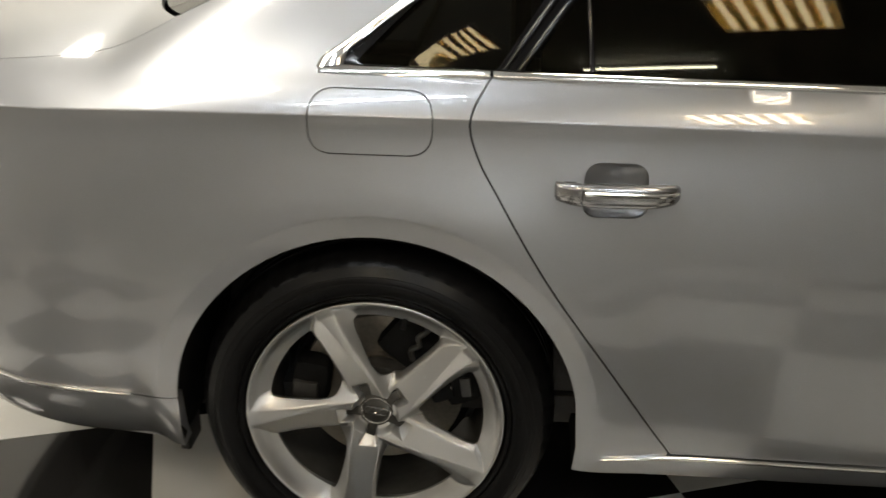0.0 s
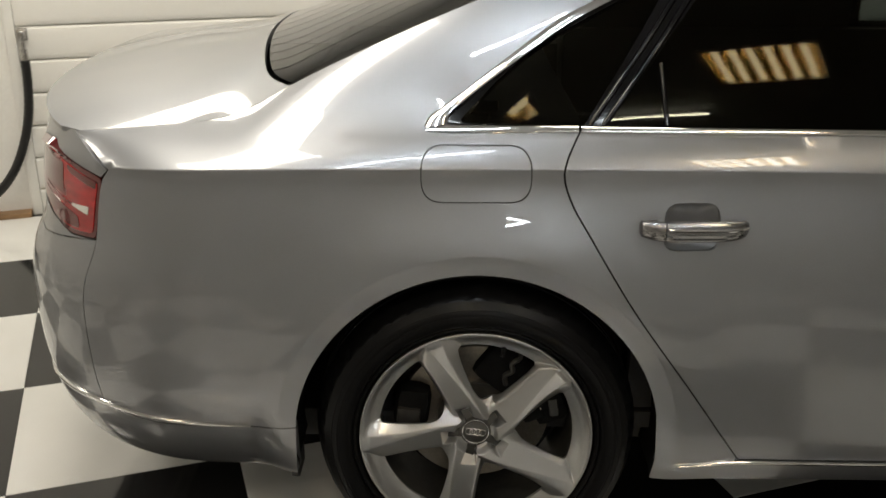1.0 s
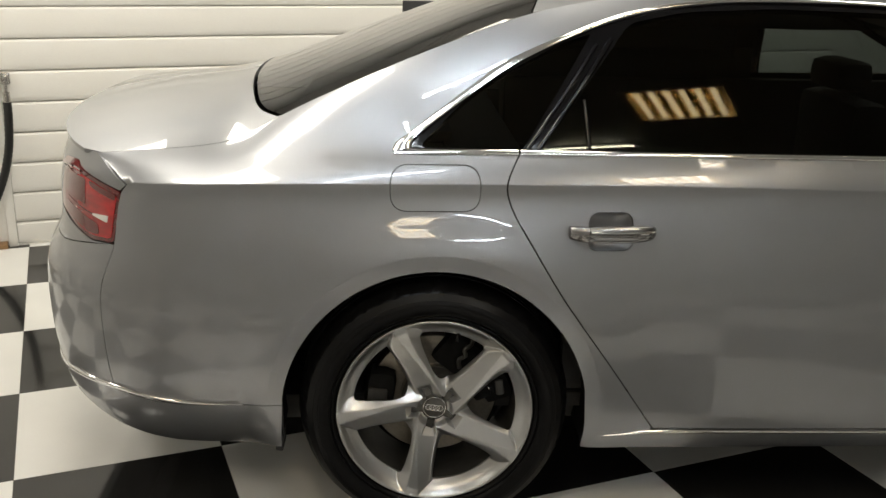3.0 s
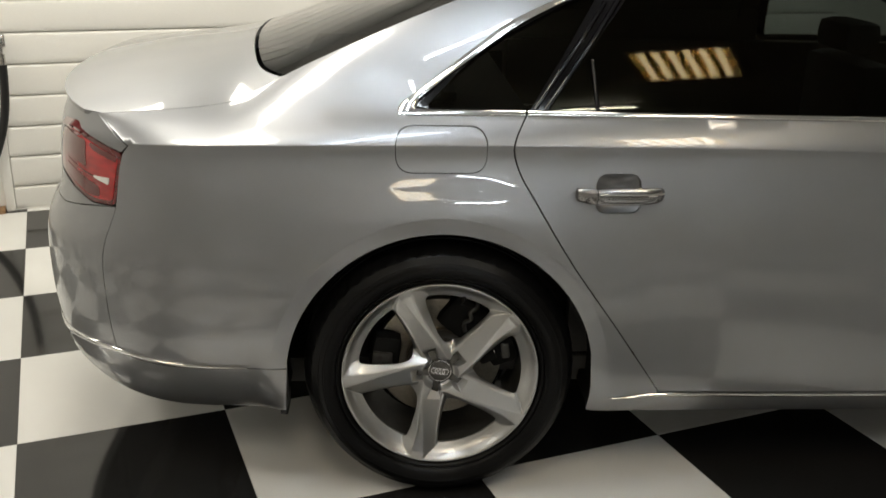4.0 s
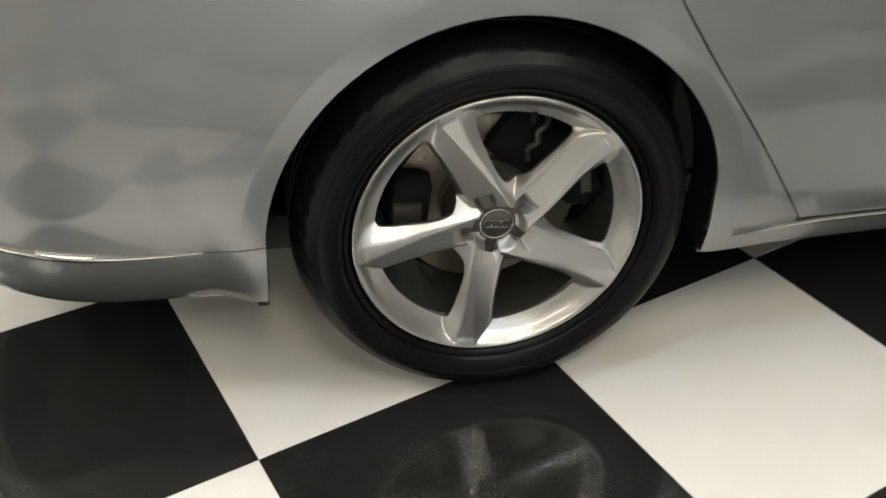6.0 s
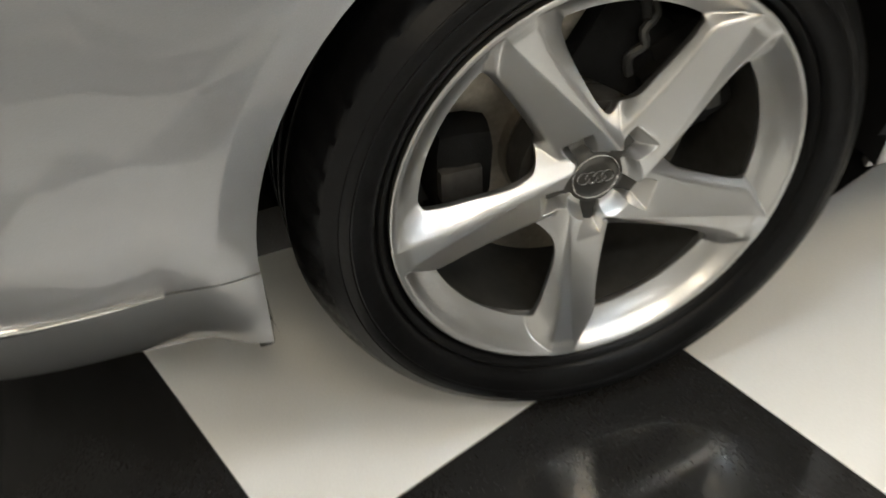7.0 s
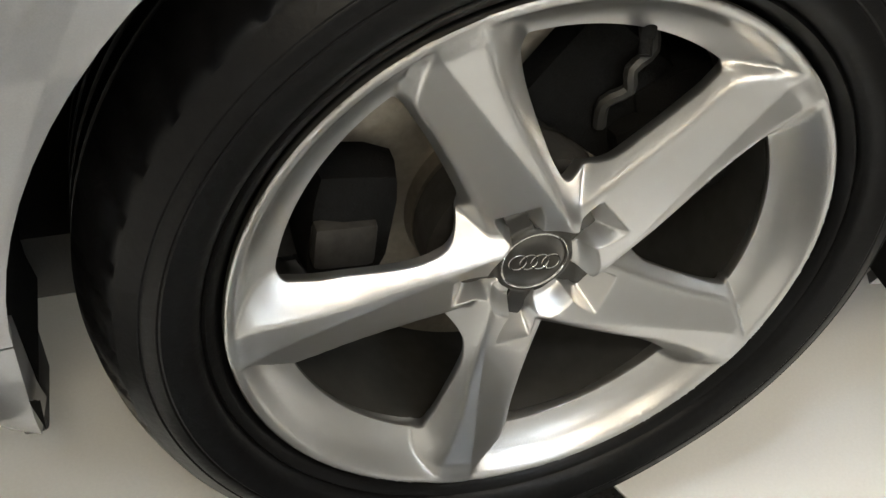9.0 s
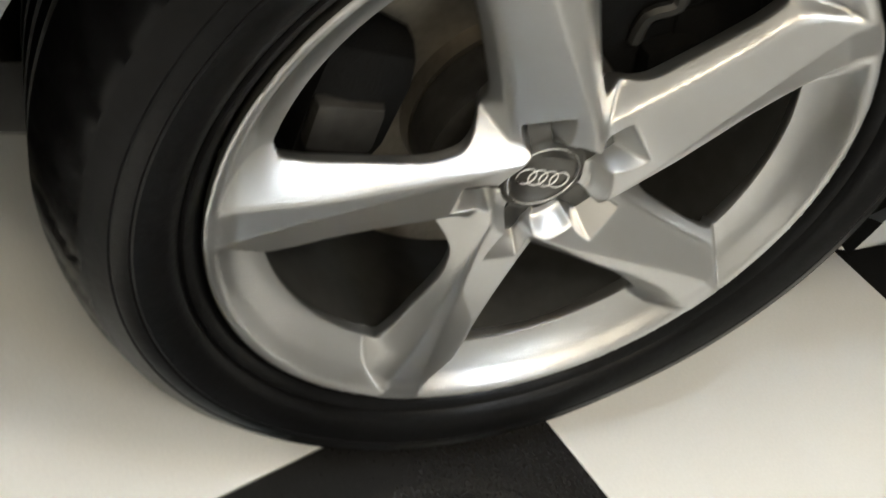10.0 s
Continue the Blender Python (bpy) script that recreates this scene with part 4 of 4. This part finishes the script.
def make_wheel():
    w = thing("road_wheel_model", "silver five-spoke alloy wheel with a low black tyre", "wheel")
    holes = [pocket(s) for s in SPOKES]
    circle = [(.2553 * math.cos(a), .2553 * math.sin(a)) for a in np.linspace(0, 2 * math.pi, 361)[:-1]]
    centre = [(.0340 * math.cos(a), .0340 * math.sin(a)) for a in np.linspace(0, 2 * math.pi, 49)[:-1]]
    lines = []
    for s in SPOKES:
        c, q = math.cos(radians(s)), math.sin(radians(s))
        def row(ls, fn): return [(l * c - fn(l) * q, l * q + fn(l) * c) for l in ls]
        lines.append(row(np.linspace(.062, .2475, 46), cw_ridge))
        lines.append(row(np.linspace(.070, .2475, 44), ccw_ridge))
        for deep in (-.0008, .0006, .005, .011, .017, .023, .0285):
            end = SLOT_END - deep / END_SLOPE
            side = lambda l: slot_w(l) - deep / SIDE_SLOPE
            ls = np.linspace(.034, end, 9)
            bend = rounded([(l, -side(l)) for l in ls] + [(l, side(l)) for l in ls[::-1]], [0] * 8 + [.005, .005] + [0] * 8, 5)
            lines.append([(l * c - d * q, l * q + d * c) for l, d in straight(bend, .0012)])
    for radius in (.2300, .2385, .2415, .2445, .2475, .2500, .2525):
        ring = [(radius * math.cos(a), radius * math.sin(a)) for a in np.linspace(.001, 2 * math.pi + .001, 361)]
        lines.append(ring[:-1] + [ring[0]])
    V, F = fill(circle, holes + [centre], .0034, .0034, lines, (.084, .0011))
    count = {}
    for f in F:
        for i in range(3):
            k = (f[i], f[(i + 1) % 3]); count[k] = count.get(k, 0) + 1
    border = [k for k in count if (k[1], k[0]) not in count]
    verts = [(x, dish(x, z), z) for x, z in V]
    faces = list(F)
    # turned-in edges of the openings: a small round, then a wall
    ring = {}
    for k in border:
        for i in k:
            if i in ring: continue
            x, z = V[i]; r = math.hypot(x, z)
            if r > .255 or r < .035: ring[i] = None; continue
            ring[i] = True
    centres = [np.mean(np.array(h), 0) for h in holes]
    for i in [i for i in ring if ring[i]]:
        x, z = V[i]; y = verts[i][1]
        h = min(range(5), key=lambda j: math.hypot(x - centres[j][0], z - centres[j][1]))
        g = Vector((centres[h][0] - x, centres[h][1] - z)).normalized()
        r = math.hypot(x, z)
        base = len(verts)
        deep = .016
        verts += [(x + g.x * .0006, y + .0012, z + g.y * .0006), (x + g.x * .0004, y + .004, z + g.y * .0004), (x - g.x * .006, y + deep, z - g.y * .006)]
        ring[i] = base
    for a, b in border:
        if ring.get(a) and ring.get(b):
            A, B = [a, ring[a], ring[a] + 1, ring[a] + 2], [b, ring[b], ring[b] + 1, ring[b] + 2]
            for j in range(3): faces.append((B[j], A[j], A[j + 1], B[j + 1]))
    me = bpy.data.meshes.new("rim")
    face_count = len(F)
    faces = [f if (Vector(verts[f[1]]) - Vector(verts[f[0]])).cross(Vector(verts[f[2]]) - Vector(verts[f[0]])).y < 0 or n >= face_count else f[::-1] for n, f in enumerate(faces)]
    me.from_pydata(verts, [], faces)
    me.materials.append(alloy)
    for q in me.polygons: q.use_smooth = True
    normals = []
    for n, q in enumerate(me.polygons):
        ids = list(q.vertices)
        if n < face_count:
            mx, mz = sum(verts[i][0] for i in ids) / 3, sum(verts[i][2] for i in ids) / 3
            for i in ids:
                normals.append(turned(verts[i][0] * .92 + mx * .08, verts[i][2] * .92 + mz * .08))
        else:
            normals += [q.normal.copy()] * len(ids)
    # soften the turned-in edges
    near = {}
    at = 0
    for n, q in enumerate(me.polygons):
        for i in q.vertices:
            if n >= face_count: near.setdefault(i, Vector()); near[i] += normals[at]
            at += 1
    at = 0
    for n, q in enumerate(me.polygons):
        for i in q.vertices:
            if n >= face_count: normals[at] = near[i].normalized() if near[i].length > 1e-6 else normals[at]
            at += 1
    me.normals_split_custom_set(normals)
    rim = part("rim", me, alloy, w, "silver alloy rim with five twisted spokes")
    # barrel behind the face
    part("barrel", revolve(bmesh.new(), [(.2555, .003), (.2562, .006), (.2550, .012), (.246, .018), (.240, .03), (.232, .045), (.226, .09), (.222, .20), (.232, .225), (.25, .235), (.25, .242), (.22, .236), (.2135, .2), (.2155, .10), (.2172, .048), (.2190, .036)], 120), dull_alloy, rim, "dull grey inner barrel")
    # cap: a dished disc with five round-ended arms
    outline = []
    for s in SPOKES:
        c, q = math.cos(radians(s)), math.sin(radians(s))
        arm = rounded([(.0333, -.0100), (.0500, -.0096), (.0645, -.0090), (.0645, .0090), (.0500, .0096), (.0333, .0100)], [0, .01, .006, .006, .01, 0], 5)
        outline += [(l * c - d * q, l * q + d * c) for l, d in arm]
        outline += [(.0348 * math.cos(a), .0348 * math.sin(a)) for a in np.linspace(radians(s + 16.7), radians(s + 55.3), 12)[1:-1]]
    cap_y = pchip([(0, .0318), (.020, .0322), (.0280, .0330), (.0300, .0318), (.0325, .0322), (.0360, .0345), (.052, .0346), (.066, .0356)])
    V, F = fill(outline, [], .0022, .0022, [[(radius * math.cos(a), radius * math.sin(a)) for a in np.linspace(.001, 2 * math.pi + .001, 61)] for radius in (.0280, .0300, .0325)])
    count = {}
    for f in F:
        for k in range(3):
            e = (f[k], f[(k + 1) % 3]); count[e] = count.get(e, 0) + 1
    bm = bmesh.new()
    face = [bm.verts.new((x, cap_y(math.hypot(x, z)), z)) for x, z in V]
    for f in F: bm.faces.new([face[k] for k in f])
    skirt = {}
    for a, b in [e for e in count if (e[1], e[0]) not in count]:
        for k in (a, b):
            if k not in skirt: skirt[k] = [bm.verts.new((face[k].co.x * g, face[k].co.y + h, face[k].co.z * g)) for g, h in ((1.008, .0010), (1.008, .015))]
        for lo, hi in (((face[a], face[b]), (skirt[a][0], skirt[b][0])), ((skirt[a][0], skirt[b][0]), (skirt[a][1], skirt[b][1]))):
            bm.faces.new((lo[0], lo[1], hi[1], hi[0]))
    cap = part("hub_cap", bm, cap_grey, w, "dark grey five-armed centre cap", smooth=50)
    part("ring", revolve(bmesh.new(), [(.0291 + .0010 * math.cos(a), .0322 + .0010 * math.sin(a)) for a in np.linspace(0, 2 * math.pi, 9)[:-1]], 60, closed=True), chrome, cap, "thin chrome ring")
    tilt = radians(-8)
    for k in range(4):
        x = (k - 1.5) * .0100
        part("emblem_ring", revolve(bmesh.new(), [(.0078 + .0008 * math.cos(a), .0314 + .0008 * math.sin(a)) for a in np.linspace(0, 2 * math.pi, 7)[:-1]], 28, (x * math.cos(tilt), 0, x * math.sin(tilt) - .0005), closed=True), chrome, cap, "small chrome ring")
    for s in SPOKES:
        a = radians(s)
        bolt = cyl(bmesh.new(), (.056 * math.cos(a), .0505, .056 * math.sin(a)), (.056 * math.cos(a), .062, .056 * math.sin(a)), .012, 6)
        part("wheel_bolt", bolt, iron, cap)
    part("hub", cyl(cyl(bmesh.new(), (0, .058, 0), (0, .10, 0), .085, 40), (0, .10, 0), (0, .2, 0), .06, 32), iron, w, "dark hub")
    a = radians(74)
    def stem(r, y): return (r * math.cos(a), y, r * math.sin(a))
    part("valve", cyl(cyl(bmesh.new(), stem(.217, .040), stem(.207, .033), .0075, 16, .0055), stem(.208, .034), stem(.197, .026), .0050, 12), liner, w, "black tyre valve")
    # tyre
    prof = [(.2520, .020), (.2575, .010), (.2600, .0055), (.2635, .0005), (.2685, -.0020), (.2715, .0010), (.2740, -.0045), (.280, -.0085), (.290, -.0125), (.300, -.0140), (.3015, -.0132), (.303, -.0140), (.312, -.0125), (.3135, -.0112), (.315, -.0115),
            (.320, -.0075), (.3262, -.0030), (.3285, -.0008), (.3305, .0004), (.3352, .0085), (.3405, .018), (.3450, .028), (.3500, .042)]
    grooves = []
    for y0, y1 in ((.064, .072), (.096, .106), (.132, .142), (.166, .174)):
        grooves += [(.3552, y0 - .0015), (.3475, y0), (.3475, y1), (.3552, y1 + .0015)]
    prof = prof + grooves + [(.3525, .196), (.345, .222), (.325, .244), (.30, .250), (.275, .242), (.256, .228)]
    n = 300
    def cut(r, y, a, j):
        if 19 <= j <= 22:                  # cross grooves of the shoulder, leaning with the tread
            k = int(round(a / (2 * math.pi) * n)) + (j - 19)
            if k % 6 == 0: return r - .0040
        return r
    bm = revolve(bmesh.new(), prof, n, change=cut)
    # the foot of the tyre is pressed flat, and the side bulges a little there
    for v in bm.verts:
        if v.co.z < -HUB + .001: v.co.z = -HUB + .001
        k = soft((-v.co.z - .25) / .09)
        if v.co.y < .03: v.co.y -= .005 * k * soft((math.hypot(v.co.x, v.co.z) - .26) / .05)
    tyre = part("tyre", bm, rubber, w, "black low-profile tyre", smooth=32)
    return w
wheel = make_wheel()
wheel.matrix_basis = pose(0, 0, HUB)
wheel.name = "wheel"
wheel.parent = car
wheel["label"] = "silver five-spoke alloy wheel with a low black tyre"
for key in ("category",):
    del wheel[key]
def wheel_at(m):
    w = copy_thing(wheel, m)
    return w
wheel_at(pose(2.992, 0, HUB)); wheel_at(pose(0, 2 * YC, HUB, 0, 0, 180)); wheel_at(pose(2.992, 2 * YC, HUB, 0, 0, 180))
# ---- brake behind the rear wheel ----
brake = part("brake_disc", revolve(bmesh.new(), [(.03, .105), (.085, .105), (.088, .118), (.168, .118), (.170, .121), (.170, .142), (.168, .145), (.09, .145)], 90, (0, 0, HUB)), disc_metal, car, "worn brake disc with a dull rim")
part("dust_shield", revolve(bmesh.new(), [(.05, .17), (.185, .168), (.192, .158)], 60, (0, 0, HUB)), liner, brake)
def on_wheel(r, a, y): return (r * math.cos(radians(a)), y, HUB + r * math.sin(radians(a)))
bm = bmesh.new()
box(bm, (.105, .072, -.06), (.185, .16, .055), .030, Matrix.Translation((0, 0, HUB)) @ pose(0, 0, 0, 0, -172, 0))
carrier = part("brake_carrier", bm, liner, brake, "black brake carrier")
part("carrier_plate", box(bmesh.new(), (.125, .064, -.026), (.178, .085, .018), .008, Matrix.Translation((0, 0, HUB)) @ pose(0, 0, 0, 0, -176, 0)), iron, brake, "grey cast plate")
bm = bmesh.new()
box(bm, (.125, .085, -.075), (.205, .175, .075), .018, Matrix.Translation((0, 0, HUB)) @ pose(0, 0, 0, 0, -22, 0))
box(bm, (.10, .075, -.05), (.15, .11, .05), .012, Matrix.Translation((0, 0, HUB)) @ pose(0, 0, 0, 0, -22, 0))
cal = part("brake_caliper", bm, liner, brake, "dark cast caliper")
# black block added over the disc to make the upper right opening dark
part("disc_cover_block", box(bmesh.new(), (.080, .092, -.090), (.188, .165, .080), .022, Matrix.Translation((0, 0, HUB)) @ pose(0, 0, 0, 0, -52, 0)), liner, brake, "added black block that darkens the opening over the disc")
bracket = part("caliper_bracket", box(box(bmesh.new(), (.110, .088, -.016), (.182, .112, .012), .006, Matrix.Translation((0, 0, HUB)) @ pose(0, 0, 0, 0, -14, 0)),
     (.168, .080, -.014), (.190, .100, .030), .005, Matrix.Translation((0, 0, HUB)) @ pose(0, 0, 0, 0, -8, 0)), dull_alloy, brake, "pale cast caliper bracket")
part("slide_bolt", cyl(bmesh.new(), on_wheel(.142, 12, .078), on_wheel(.142, 12, .092), .010, 6), steel, bracket)
part("brake_hose", tube(bmesh.new(), spline([on_wheel(.20, 60, .10), on_wheel(.185, 58, .085), on_wheel(.165, 61, .08), on_wheel(.15, 57, .08), on_wheel(.13, 60, .085), on_wheel(.11, 52, .09)], .006), .006, 8), dull_alloy, cal, "thin bracket")

# ---- floor tiles ----
S = 0.6
def tile_mesh(name, mat):
    bm = box(bmesh.new(), (.0007, .0007, -.006), (S - .0007, S - .0007, 0))
    bmesh.ops.bevel(bm, geom=[e for e in bm.edges if all(v.co.z > -.001 for v in e.verts)], offset=.0006, segments=1, affect="EDGES")
    return mesh_of(name, bm, mat, 0)
white_tile, black_tile = tile_mesh("tile_white", tile_white), tile_mesh("tile_black", tile_black)
for i in range(math.floor(U0 / S), math.ceil(U1 / S)):
    for j in range(math.floor(V0 / S), math.ceil(V1 / S)):
        ob = new("tile", white_tile if (i + j) % 2 == 0 else black_tile)
        ob.parent = floor
        ob.location = (i * S, j * S, random.uniform(-.0002, .0002))
